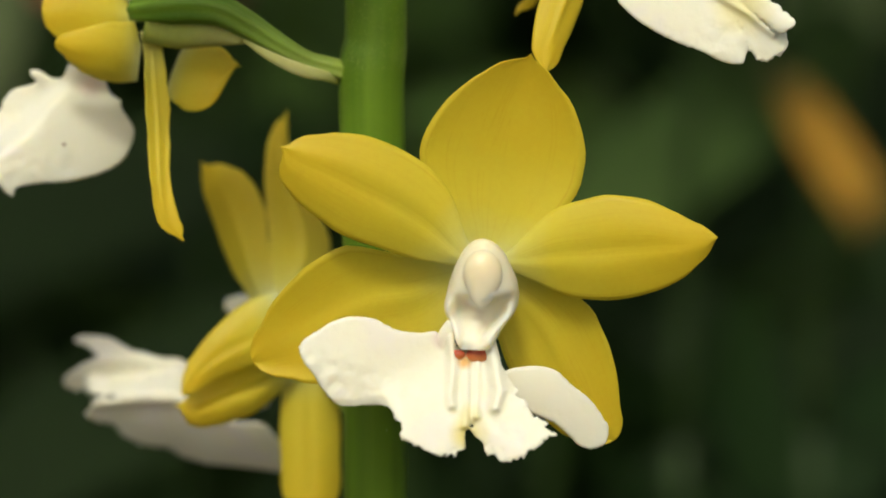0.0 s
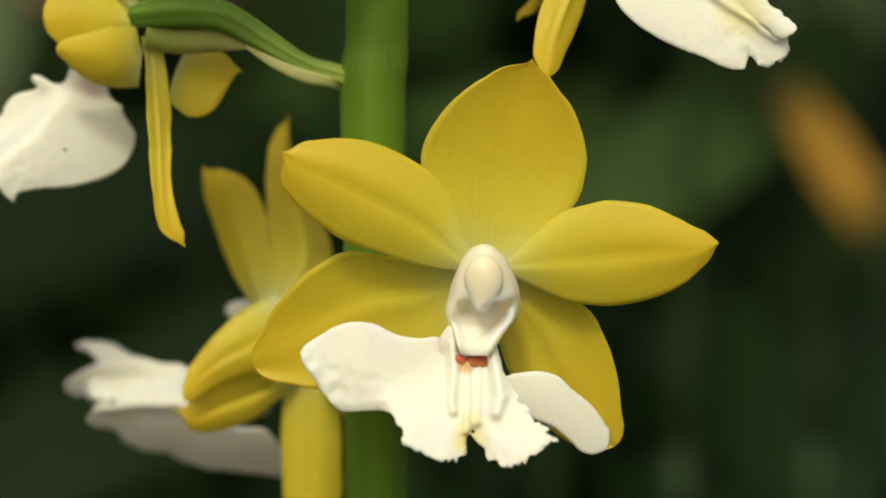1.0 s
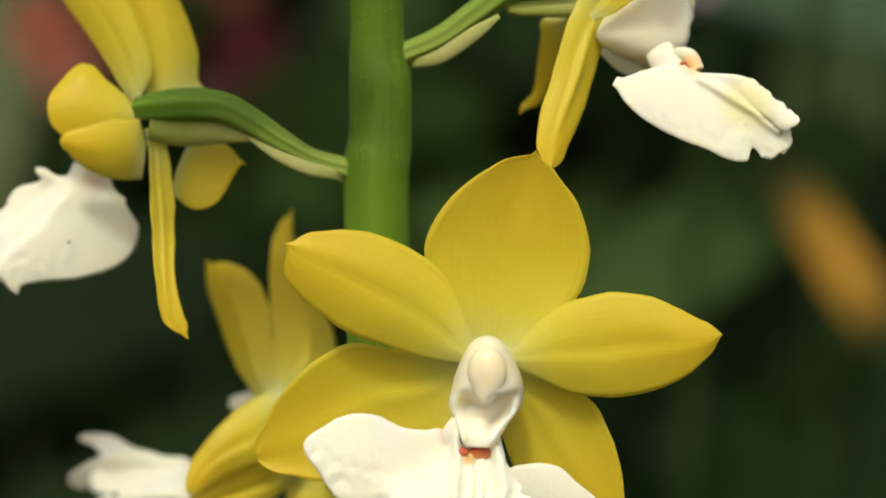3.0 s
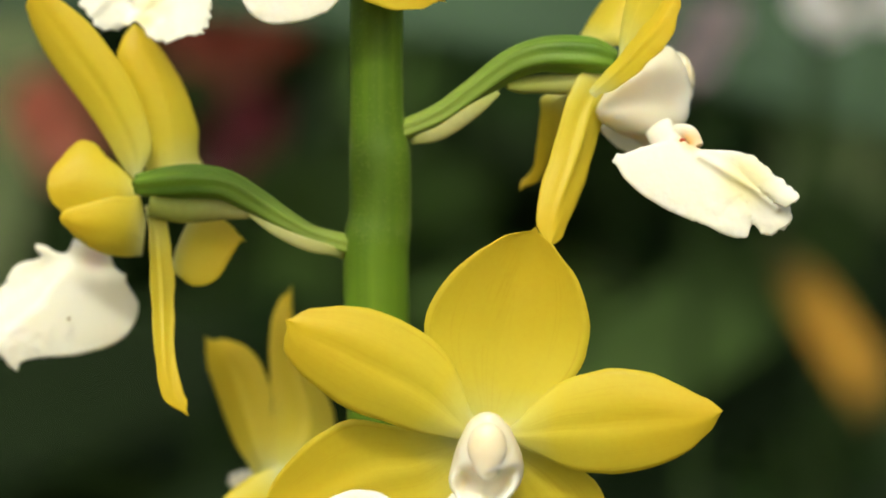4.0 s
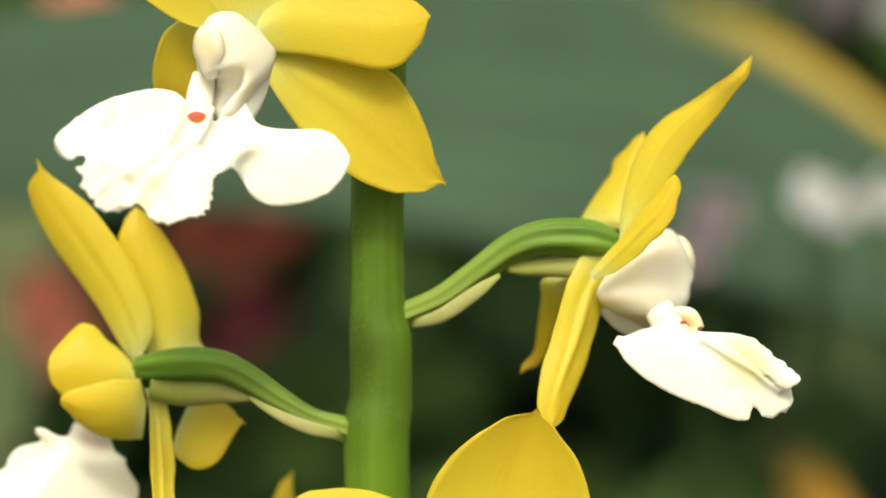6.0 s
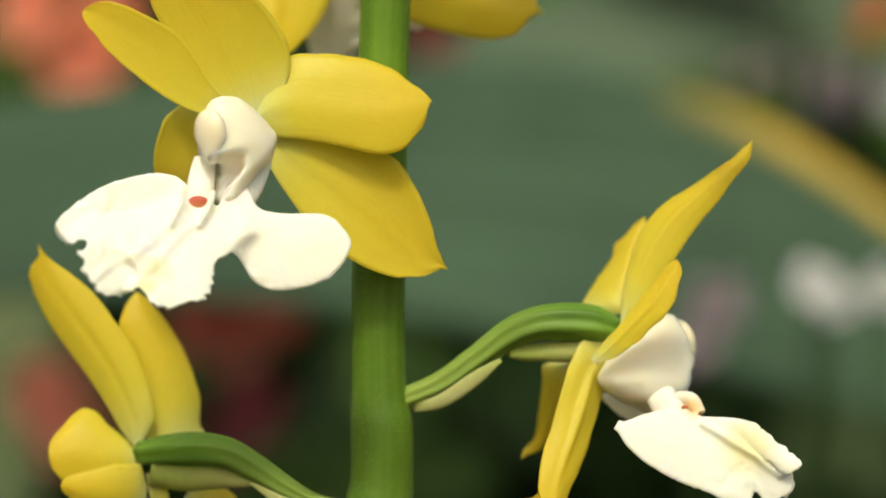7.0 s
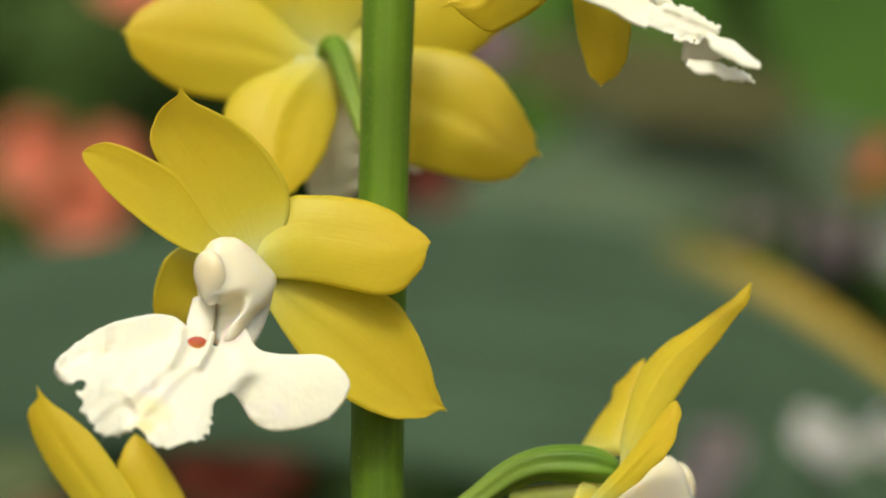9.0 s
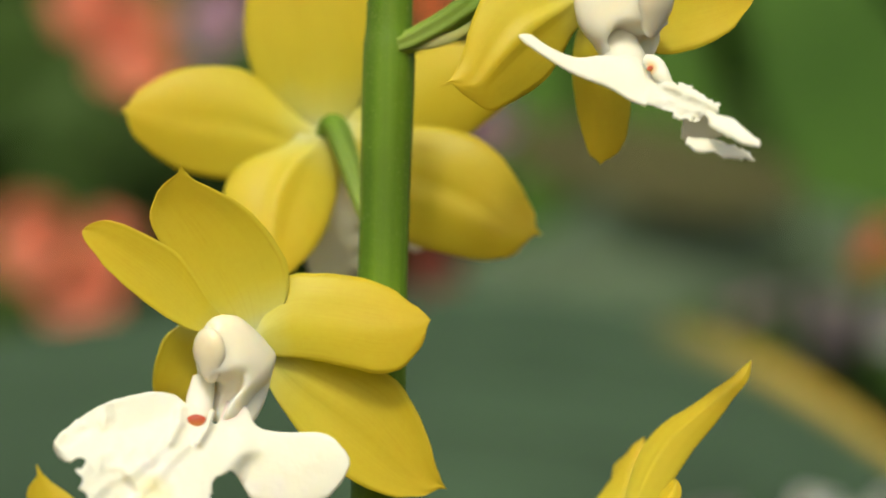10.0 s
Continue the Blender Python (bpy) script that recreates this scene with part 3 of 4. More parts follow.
def sheet(lobes, keels, seed, step=0.17, thick=0.55, wrinkle=0.13):
    """A thin fleshy sheet: lobes that run into one another, the nearer over the farther, with ridges on it."""
    ends = [(p.x, p.z, max(max(q[2]), max(q[3]))) for q in lobes for p in q[:2]]
    xs = np.arange(min(e[0] - e[2] for e in ends) - 1, max(e[0] + e[2] for e in ends) + 1, step)
    zs = np.arange(min(e[1] - e[2] for e in ends) - 1, max(e[1] + e[2] for e in ends) + 1, step)
    X, Z = np.meshgrid(xs, zs)
    small, large = speckle(X, Z, 2.2, seed), speckle(X, Z, 0.45, seed + 9)
    inside, total, depth, rim = np.full(X.shape, -9.0), 0.0, 0.0, np.zeros(X.shape)
    table = np.linspace(0, 1, 161)
    for B, T, left, right, cup, arch, slope, frill, scallop in lobes:
        dx, dz = T.x - B.x, T.z - B.z
        length = math.hypot(dx, dz)
        dx, dz = dx / length, dz / length
        s = ((X - B.x) * dx + (Z - B.z) * dz) / length
        v = (Z - B.z) * dx - (X - B.x) * dz
        ea = np.interp(s, table, [outline(left, q, True) for q in table])
        eb = np.interp(s, table, [outline(right, q, True) for q in table])
        half, mid = np.maximum((ea + eb) / 2, 0.02), (ea - eb) / 2
        f = np.minimum(half - np.abs(v - mid), np.minimum(s * length + 0.4, (1 - s) * length + 0.15))
        gz, gx = np.gradient(f, step)
        f = f / np.maximum(np.hypot(gx, gz), 1.0)
        if frill:
            out = np.clip((s - 0.25) / 0.25, 0, 1)
            bays, slits = speckle(X, Z, 0.9 / scallop, seed + 3.3), speckle(X, Z, 1.7 / scallop, seed + 7.7)
            f = f + out * frill * (1.1 * bays + 0.7 * small - 0.9 * np.clip(1 - np.abs(slits) / 0.14, 0, 1)) * np.clip(1.4 - f / 0.9, 0, 1)
            rim = np.maximum(rim, out * np.clip(1 - f / 2.5, 0, 1) * min(1.0, 2 * frill))
        sc = np.clip(s, 0, 1)
        vn = (v - mid) / (max(max(left), max(right)))
        y = B.y + (T.y - B.y) * sc - cup * vn * vn - arch * 4 * sc * (1 - sc) + slope * v
        w = 1 / (1 + np.exp(-np.clip(f / 0.25, -40, 40))) * np.exp(-np.clip((y + 12) / 0.9, -30, 30))
        total, depth = total + w, depth + w * y
        inside = np.logaddexp(inside / 0.25, f / 0.25) * 0.25
    depth = depth / np.maximum(total, 1e-30)
    for _ in range(20):
        wide = np.pad(depth, 1, mode="edge")
        depth = (wide[:-2, 1:-1] + wide[2:, 1:-1] + wide[1:-1, :-2] + wide[1:-1, 2:] + 2 * depth) / 6
    depth = depth + wrinkle * (0.3 * large + rim * (1.5 * speckle(X, Z, 0.9, seed + 5) + 0.25 * small))
    for line, width, height in keels:
        near = np.full(X.shape, 99.0)
        for (ax, az), (bx, bz) in zip(line, line[1:]):
            q = np.clip(((X - ax) * (bx - ax) + (Z - az) * (bz - az)) / ((bx - ax) ** 2 + (bz - az) ** 2), 0, 1)
            near = np.minimum(near, np.hypot(X - ax - q * (bx - ax), Z - az - q * (bz - az)))
        depth = depth - height * np.exp(-(near / (width * (1.0 + 0.3 * large))) ** 2)
        inside = np.maximum(inside, width * 0.8 - near)
    gz, gx = np.gradient(inside, step)
    steep = np.maximum(gx * gx + gz * gz, 0.2)
    back = np.where(inside < 0, np.clip(-inside, 0, 2 * step) / steep, 0.0)
    PX, PZ = X + gx * back, Z + gz * back
    body = thick / 2 * np.sqrt(np.clip(inside / 0.3, 0, 1))
    cells = (inside[:-1, :-1] > 0) | (inside[1:, :-1] > 0) | (inside[:-1, 1:] > 0) | (inside[1:, 1:] > 0)
    n, m = X.shape
    verts, faces, front, rear = [], [], {}, {}

    def vertex(i, j, side):
        known = front if side > 0 or inside[i, j] <= 0 else rear
        if (i, j) not in known:
            known[(i, j)] = len(verts)
            verts.append((PX[i, j], depth[i, j] - side * (body[i, j] if inside[i, j] > 0 else 0.0), PZ[i, j]))
        return known[(i, j)]

    for i, j in zip(*np.nonzero(cells)):
        ring = ((i, j), (i, j + 1), (i + 1, j + 1), (i + 1, j))
        a, b = [vertex(*c, 1) for c in ring], [vertex(*c, -1) for c in reversed(ring)]
        faces.append(tuple(a))
        if set(a) != set(b):
            faces.append(tuple(b))
    return verts, faces, [(0.5, 0.5)] * len(verts)


def stalk(parent, name, mat, line, girth, flat=1.0):
    return mesh_object(name, *tube(line, girth, 16, 14, 3, 0.05, flat), mat, parent)


# The column's section from its crown down: height, half-width, front and back, in widths.
COLUMN = [(0.51, 0.04, -0.42, -0.55), (0.47, 0.16, -0.26, -0.80), (0.36, 0.28, -0.14, -0.98), (0.20, 0.38, -0.07, -1.17), (0.0, 0.475, -0.03, -1.36),
          (-0.22, 0.55, 0.0, -1.55), (-0.45, 0.58, 0.0, -1.45), (-0.64, 0.55, -0.05, -1.28), (-0.80, 0.44, -0.12, -1.05), (-0.97, 0.35, -0.18, -0.88), (-1.10, 0.30, -0.22, -0.76), (-1.22, 0.21, -0.32, -0.62)]


def column(parent, base, front, width, length=1.0, lean=0.0):
    """The rounded, hooded column: hollow in front below its cap, and drawn in to a neck."""
    B, A = Vector(base), Vector(front)
    d = (A - B).normalized()
    up = Vector((0, 0, 1))
    up = (up - d * up.dot(d)).normalized()
    side = d.cross(up)
    rings, sides = 44, 40
    half = spline([(q[1], q[2], q[3]) for q in COLUMN], rings)
    high = spline([(q[0], 0, 0) for q in COLUMN], rings)
    verts, uvs, faces = [], [], []
    for i in range(rings + 1):
        z, (a, f, k) = high[i].x, half[i]
        for j in range(sides):
            t = math.tau * j / sides
            x, y = a * math.sin(t), (f + k) / 2 + (f - k) / 2 * math.cos(t)
            if math.cos(t) > 0:
                x0 = x
                x = x + 0.10 * (z + 0.4) * (z < -0.4)
                edge = -0.37 - 0.08 * math.exp(-(x / 0.2) ** 2) + 0.10 * (abs(x) / 0.5)
                hollow = max(0.0, min(1.0, (edge - z) / 0.14)) * max(0.0, min(1.0, (z + 1.26) / 0.5))
                y -= 0.42 * hollow * math.exp(-(x / (0.76 * a)) ** 6)
                y += 0.05 * math.sin(9 * x + 7 * z) * (z < -0.3)
                low = max(0.0, min(1.0, (-0.62 - z) / 0.2)) * max(0.0, min(1.0, (z + 1.25) / 0.2))
                y += low * (0.06 * math.exp(-((abs(x) - 0.72 * a) / 0.07) ** 2) + 0.06 * math.exp(-((x + 0.05) / 0.13) ** 2))
                rim = math.sqrt((x / 0.33) ** 2 + ((z + 0.04) / 0.42) ** 2)
                y -= 0.035 * math.exp(-((rim - 1.0) / 0.11) ** 2) * (z > -0.40)
                x = x0
            wob = 0.02 * noise.noise(Vector((x * 3, y * 3, z * 3 + width)))
            verts.append(A + side * ((x + wob + lean * max(0.0, -0.35 - z)) * width) + d * ((y + wob) * width * (length if y < -0.4 else 1.0) + 0.4 * width * (length - 1) * (y < -0.4)) + up * (z * width))
            uvs.append((0.3 + 0.6 * i / rings, j / sides))
    for i in range(rings):
        for j in range(sides):
            a, b = i * sides + j, i * sides + (j + 1) % sides
            faces.append((a, a + sides, b + sides, b))
    faces += [tuple(range(sides)), tuple(rings * sides + j for j in range(sides - 1, -1, -1))]
    ob = mesh_object("column", verts, faces, uvs, CREAM, parent, "cream hooded column")
    cap = ball(A + d * (-0.115 * width) - up * (0.03 * width), (0.305 * width, 0.18 * width, 0.38 * width), (side, d, up), 20, 26, beak=0.14 * width)
    mesh_object("anther_cap", *cap, CAP, parent, "waxy beige cap")
    return ob


def mark(parent, centre, size):
    """A small brown blemish on a lip."""
    return mesh_object("blemish", *ball(centre, (size, size * 1.6, size * 0.7), rings=6, sides=10), BROWN, parent, "small brown blemish")


def throat(parent, centre, size):
    return mesh_object("throat", *ball(centre, (size, size * 0.5, size * 0.62)), RED, parent, "red throat spot")


stem_line = [(-7.97, 4.00, 0.00), (-7.57, 1.00, 150.00), (-6.97, 0.00, 309.12), (-6.89, -0.00, 333.66), (-7.21, 0.00, 353.87), (-7.08, 0.00, 358.23), (-6.77, 0.00, 361.03), (-6.76, 0.00, 366.93), (-7.07, 0.00, 370.96), (-7.11, 0.00, 381.16), (-6.85, 0.00, 394.14), (-6.36, 0.00, 412.60), (-6.00, 0.00, 424.94), (-5.82, 0.00, 431.42), (-5.76, 0.00, 435.13), (-5.51, 0.00, 443.48)]
stem_girth = [4.60, 4.00, 3.54, 3.54, 3.63, 3.63, 3.39, 3.35, 2.95, 2.89, 2.83, 2.71, 2.83, 2.83, 2.52, 2.52]
f = flower("fully open yellow flower with a white frilled lip, facing outward", (4.68, -18.00, 338.80),
           [(-10.06, 15.00, -12.83), (-5.69, 10.00, -9.29), (-1.44, 5.00, -3.36), (0.19, 1.00, -0.18)], [1.11, 1.23, 1.60, 1.48])
tepal(f, "dorsal_sepal", (0.42, 0.00, 0.61), (5.06, -1.00, 22.72), (2.03, 3.41, 6.87, 8.99, 9.05, 7.69, 5.67, 3.45), (1.59, 3.09, 6.01, 7.77, 8.03, 6.93, 5.14, 2.56), arch=-1.2, cup=1.6, crease=-0.15, hook=0.6, wave=0.03, ragged=0.12, seed=6, nib=0.03)
tepal(f, "petal", (-1.21, -2.00, 1.08), (-20.94, -4.00, 13.36), (1.36, 2.08, 3.28, 4.07, 4.76, 4.58, 4.06, 3.25), (0.88, 2.35, 5.07, 6.11, 6.16, 5.44, 4.16, 2.61), arch=1, cup=-1.2, crease=-0.25, hook=0.5, wave=0.03, ragged=0.12, seed=7, nib=0.025)
tepal(f, "petal", (2.34, -2.00, 0.72), (24.56, -4.00, 3.71), (0.88, 2.42, 4.88, 5.61, 5.71, 4.76, 3.14, 1.69), (0.74, 2.05, 4.14, 5.17, 5.40, 4.81, 3.86, 2.30), arch=1, cup=-1.2, crease=-0.25, wave=0.03, ragged=0.12, seed=8, nib=0.02)
tepal(f, "lateral_sepal", (-2.38, 0.00, 0.30), (-24.39, 2.00, -10.63), (3.11, 4.52, 7.00, 7.16, 6.84, 6.12, 4.70, 2.93), (0.81, 2.02, 4.43, 6.95, 6.96, 5.94, 4.58, 2.73), arch=-0.5, cup=1.2, crease=0.35, blunt=1, wave=0.03, ragged=0.12, seed=9)
tepal(f, "lateral_sepal", (1.19, 0.00, -0.61), (14.21, 1.00, -19.05), (1.84, 2.82, 4.99, 6.19, 5.73, 4.70, 3.42, 2.17), (1.85, 2.39, 3.54, 4.55, 4.89, 4.76, 4.23, 3.10), arch=-0.5, cup=1, crease=0.3, blunt=1, wave=0.03, ragged=0.12, seed=10)
column(f, (0.21, 2.00, -0.73), (-0.07, -10.50, 1.19), 6.65, lean=0.14)
lip(f,
    sheet([
        lobe((-3.17, -7.00, -8.86), (-18.92, -11.00, -6.54), (2.72, 3.36, 4.48, 4.85, 5.23, 5.44, 3.87, 2.07), (-0.89, 2.66, 2.63, 2.82, 3.65, 3.66, 2.88, 1.62), cup=-0.7, arch=0.7, frill=0.06, scallop=2.5, tilt=-14),
        lobe((-2.12, -8.00, -9.25), (-5.05, -15.50, -16.86), (0.69, 0.95, 1.38, 1.85, 2.33, 2.63, 2.51, 1.99), (1.45, 1.79, 2.36, 3.43, 4.39, 5.14, 4.37, 4.32), cup=-0.7, frill=0.7, scallop=0.95),
        lobe((-0.24, -8.00, -8.95), (4.01, -15.50, -16.98), (1.63, 1.89, 2.07, 2.26, 2.61, 3.10, 3.61, 3.75), (1.35, 1.77, 2.45, 3.02, 3.53, 3.42, 3.10, 2.70), cup=-0.7, frill=0.7, scallop=1.0),
        lobe((-3.17, -7.00, -8.86), (-9.00, -12.20, -13.41), (1.29, 2.04, 2.81, 2.96, 3.11, 3.11, 2.94, 2.80), (2.64, 2.63, 2.60, 2.52, 2.37, 2.22, 2.11, 1.90), cup=-0.5),
        lobe((-1.11, -7.00, -7.66), (-1.45, -12.50, -14.23), (2.37, 2.72, 3.27, 3.66, 3.81, 3.96, 3.81, 2.98), (2.96, 3.19, 3.45, 3.40, 3.35, 3.30, 2.97, 2.50), cup=-0.5)], [keel([(-3.36, -6.01), (-3.07, -8.62), (-3.36, -11.59), (-3.19, -12.31)], 0.65, 1.30), keel([(-1.68, -8.11), (-1.68, -11.37), (-1.85, -14.35)], 0.48, 0.90), keel([(-0.52, -8.29), (-0.69, -13.45)], 0.42, 0.80), keel([(0.76, -6.49), (1.29, -8.62), (1.70, -11.00), (1.24, -12.49)], 0.83, 1.50)], 3, wrinkle=0.16),
    sheet([
        lobe((0.95, -7.00, -10.66), (13.14, -4.00, -18.18), (0.68, 2.08, 3.47, 4.01, 3.51, 3.15, 2.56, 1.84), (0.74, 1.76, 1.46, 1.16, 0.99, 1.23, 1.69, 1.50), cup=-0.6, arch=0.5, frill=0.1, scallop=2.0, tilt=12)], [], 4),
    tube([(-3.17, -7.40, -4.59), (-3.76, -7.30, -6.04), (-4.70, -6.80, -8.00)], [0.59, 0.89, 0.54], 14, 20, flat=0.7),
    tube([(0.80, -8.00, -5.67), (0.80, -8.50, -6.88), (1.03, -8.60, -8.23)], [0.48, 0.59, 0.71], 14, 20, flat=0.6),
    stains=[((-1.46, -13.60, -15.05), 2.6, (0.80, 0.68, 0.20)), ((-1.34, -13.00, -13.23), 2.2, (0.88, 0.82, 0.50)), ((-1.89, -8.80, -8.49), 1.1, (0.80, 0.46, 0.13)), ((-4.46, -6.50, -6.56), 1.8, (0.84, 0.68, 0.68))])
throat(f, (-2.59, -8.30, -7.87), 0.8)
throat(f, (-0.48, -8.30, -7.87), 1.3)
f = flower("yellow flower turned away, its white lip spread beyond", (-17.64, 15.00, 327.22),
           [(9.67, -15.00, -10.87), (7.02, -9.00, -7.02), (3.66, -3.00, -1.72), (0.00, 0.00, 0.33)], [0.99, 1.23, 1.60, 1.60])
tepal(f, "petal", (-2.31, 1.00, 1.13), (-10.08, 7.00, 16.55), (1.54, 2.13, 2.78, 3.01, 2.92, 2.49, 1.96, 1.13), (1.75, 2.00, 2.60, 3.59, 4.42, 4.66, 3.94, 2.35), arch=-0.8, cup=-1, turn=25, crease=0.3, hook=-0.5, wave=0.03, ragged=0.12, seed=32, nib=0.04)
tepal(f, "dorsal_sepal", (0.05, -1.00, 1.51), (0.45, 9.00, 22.50), (1.14, 1.35, 1.36, 1.58, 2.11, 2.47, 2.35, 1.58), (1.97, 3.62, 6.55, 6.48, 4.40, 1.82, 0.58, 0.14), arch=-0.8, cup=-1, turn=-30, crease=0.5, hook=-0.6, wave=0.03, ragged=0.12, seed=33, nib=0.04)
tepal(f, "petal", (1.40, -7.00, 1.06), (-11.07, -11.00, -7.21), (2.03, 3.15, 3.49, 2.43, 1.37, 0.70, 0.66, 0.73), (3.61, 4.04, 4.46, 4.37, 4.02, 3.39, 2.80, 1.79), arch=0.6, cup=-1.2, crease=-0.3, wave=0.03, ragged=0.12, seed=34)
tepal(f, "lateral_sepal", (1.24, -4.00, -5.77), (-12.32, -9.00, -8.82), (1.45, 1.98, 2.84, 3.65, 3.81, 3.72, 3.39, 2.71), (2.41, 2.42, 2.43, 2.47, 2.38, 1.76, 0.70, -0.08), arch=0.8, cup=-1.4, crease=-0.5, wave=0.03, ragged=0.12, seed=37, nib=0.06)
tepal(f, "lateral_sepal", (2.64, -2.00, -4.56), (3.10, -6.00, -26.55), (2.38, 2.96, 3.51, 3.73, 3.62, 3.49, 2.12, 0.94), (2.04, 2.65, 3.13, 3.29, 3.22, 3.14, 1.89, 0.84), arch=0.8, cup=-1.5, crease=-0.4, wave=0.03, ragged=0.12, seed=35)
tepal(f, "lateral_sepal", (1.50, 3.00, -0.92), (9.93, 7.00, -6.43), (3.23, 0.5, 1.5), (3.23, 0.5, 1.5), cup=1, wave=0.03, ragged=0.12, seed=36)
column(f, (-0.56, 5.00, -2.65), (-5.97, 19.00, -8.90), 5.75)
lip(f,
    sheet([
        lobe((-11.09, 11.00, -9.28), (-27.13, 15.00, -11.50), (-0.46, 2.92, 2.45, 1.98, 1.47, 0.95, 1.02, 1.13), (0.97, 1.18, 1.66, 2.32, 2.93, 3.17, 2.59, 1.70), cup=-0.6, frill=0.3, scallop=1.8, tilt=35),
        lobe((-11.14, 12.00, -8.46), (-25.92, 16.00, -6.46), (1.80, 1.76, 1.70, 1.64, 1.15, 0.57, 0.26, 0.13), (-0.60, 0.56, 0.37, 0.58, 0.78, 1.53, 1.52, 1.16), cup=-0.4, frill=0.1, tilt=35),
        lobe((-0.65, 8.00, -17.16), (-24.33, 12.00, -14.64), (4.39, 4.44, 4.59, 4.74, 3.56, 3.69, 1.82, 0.64), (0.11, 2.38, 2.14, 2.97, 4.58, 3.88, 3.25, 2.69), cup=-0.7, frill=0.6, scallop=1.5, tilt=38),
        lobe((-4.00, 11.00, -2.46), (-7.43, 13.00, -0.80), (1.11, 1.10, 1.09, 1.08, 1.09, 1.13, 1.15, 1.18), (2.15, 2.08, 1.96, 1.85, 1.73, 1.35, 0.90, 0.53), cup=-0.3)], [keel([(-12.12, -11.67), (-17.48, -11.81), (-22.86, -12.83)], 0.59, 0.50)], 6),
    stains=[((-19.11, 12.50, -12.50), 3.63, (0.86, 0.80, 0.46)), ((-21.14, 12.50, -13.19), 1.81, (0.78, 0.64, 0.16))])
f = flower("yellow flower seen from behind, facing away, with a white lip", (-33.09, 2.00, 362.86),
           [(24.28, -2.00, -6.14), (21.83, -3.00, -5.28), (18.75, -3.00, -4.28), (15.66, -3.00, -2.60), (12.59, -3.00, -0.62), (9.51, -3.00, 1.06), (6.40, -2.50, 1.44), (3.27, -2.00, 1.27), (-0.24, 0.00, 0.75)], [1.01, 1.07, 0.95, 1.19, 1.43, 1.61, 1.78, 1.67, 1.19])
tepal(f, "dorsal_sepal", (-0.07, 1.00, 1.15), (-11.47, 3.00, 23.61), (0.52, 1.42, 1.74, 2.27, 2.99, 3.54, 3.38, 2.83), (-0.24, 2.66, 3.77, 4.04, 3.60, 2.81, 1.56, 0.33), arch=0, cup=-0.9, turn=15, crease=-0.15, hook=0.5, wave=0.03, ragged=0.12, seed=30, nib=0.05)
tepal(f, "petal", (2.27, 3.00, 1.27), (-1.11, 6.00, 18.21), (1.83, 1.55, 1.23, 1.21, 1.65, 2.21, 2.55, 1.53), (5.55, 4.62, 5.05, 4.87, 4.37, 3.55, 2.62, 1.59), arch=0.8, cup=-1.5, turn=-20, wave=0.03, ragged=0.12, seed=31)
tepal(f, "petal", (-0.16, 2.00, 0.11), (-10.41, 1.00, 1.15), (1.68, 2.18, 2.87, 3.19, 3.48, 3.64, 3.24, 2.49), (0.91, 1.54, 2.36, 3.45, 4.81, 4.95, 3.62, 2.14), arch=0.5, cup=-1.3, turn=-15, blunt=1, wave=0.03, ragged=0.12, seed=32)
tepal(f, "lateral_sepal", (0.56, -1.00, -3.64), (-8.76, -2.00, -2.59), (3.90, 4.16, 4.26, 4.11, 3.66, 2.95, 2.09, 1.19), (0.58, 2.90, 2.88, 2.86, 2.43, 1.96, 1.52, 1.13), arch=0.5, cup=-1.3, turn=15, blunt=1, wave=0.03, ragged=0.12, seed=33)
tepal(f, "lateral_sepal", (0.49, 0.00, -1.56), (5.58, -9.00, -23.39), (1.60, 1.87, 1.62, 1.14, 0.34, -0.51, -0.48, -0.31), (0.31, 0.37, 1.20, 1.80, 2.35, 2.72, 3.09, 3.01), turn=35, cup=0.5, arch=0.4, crease=0.2, nib=0.02, wave=0.05, ragged=0.25, seed=34)
tepal(f, "petal", (4.67, 4.00, -4.07), (11.48, 1.00, -5.56), (1.80, 1.89, 2.02, 2.15, 1.75, 1.29, 0.61, 0.33), (4.83, 5.60, 6.06, 6.42, 6.25, 5.54, 4.29, 0.33), arch=0.2, cup=-0.9, turn=25, wave=0.03, ragged=0.12, seed=35, nib=0.06)
column(f, (-2.29, 12.00, -1.88), (-7.64, 24.00, -5.12), 4.36)
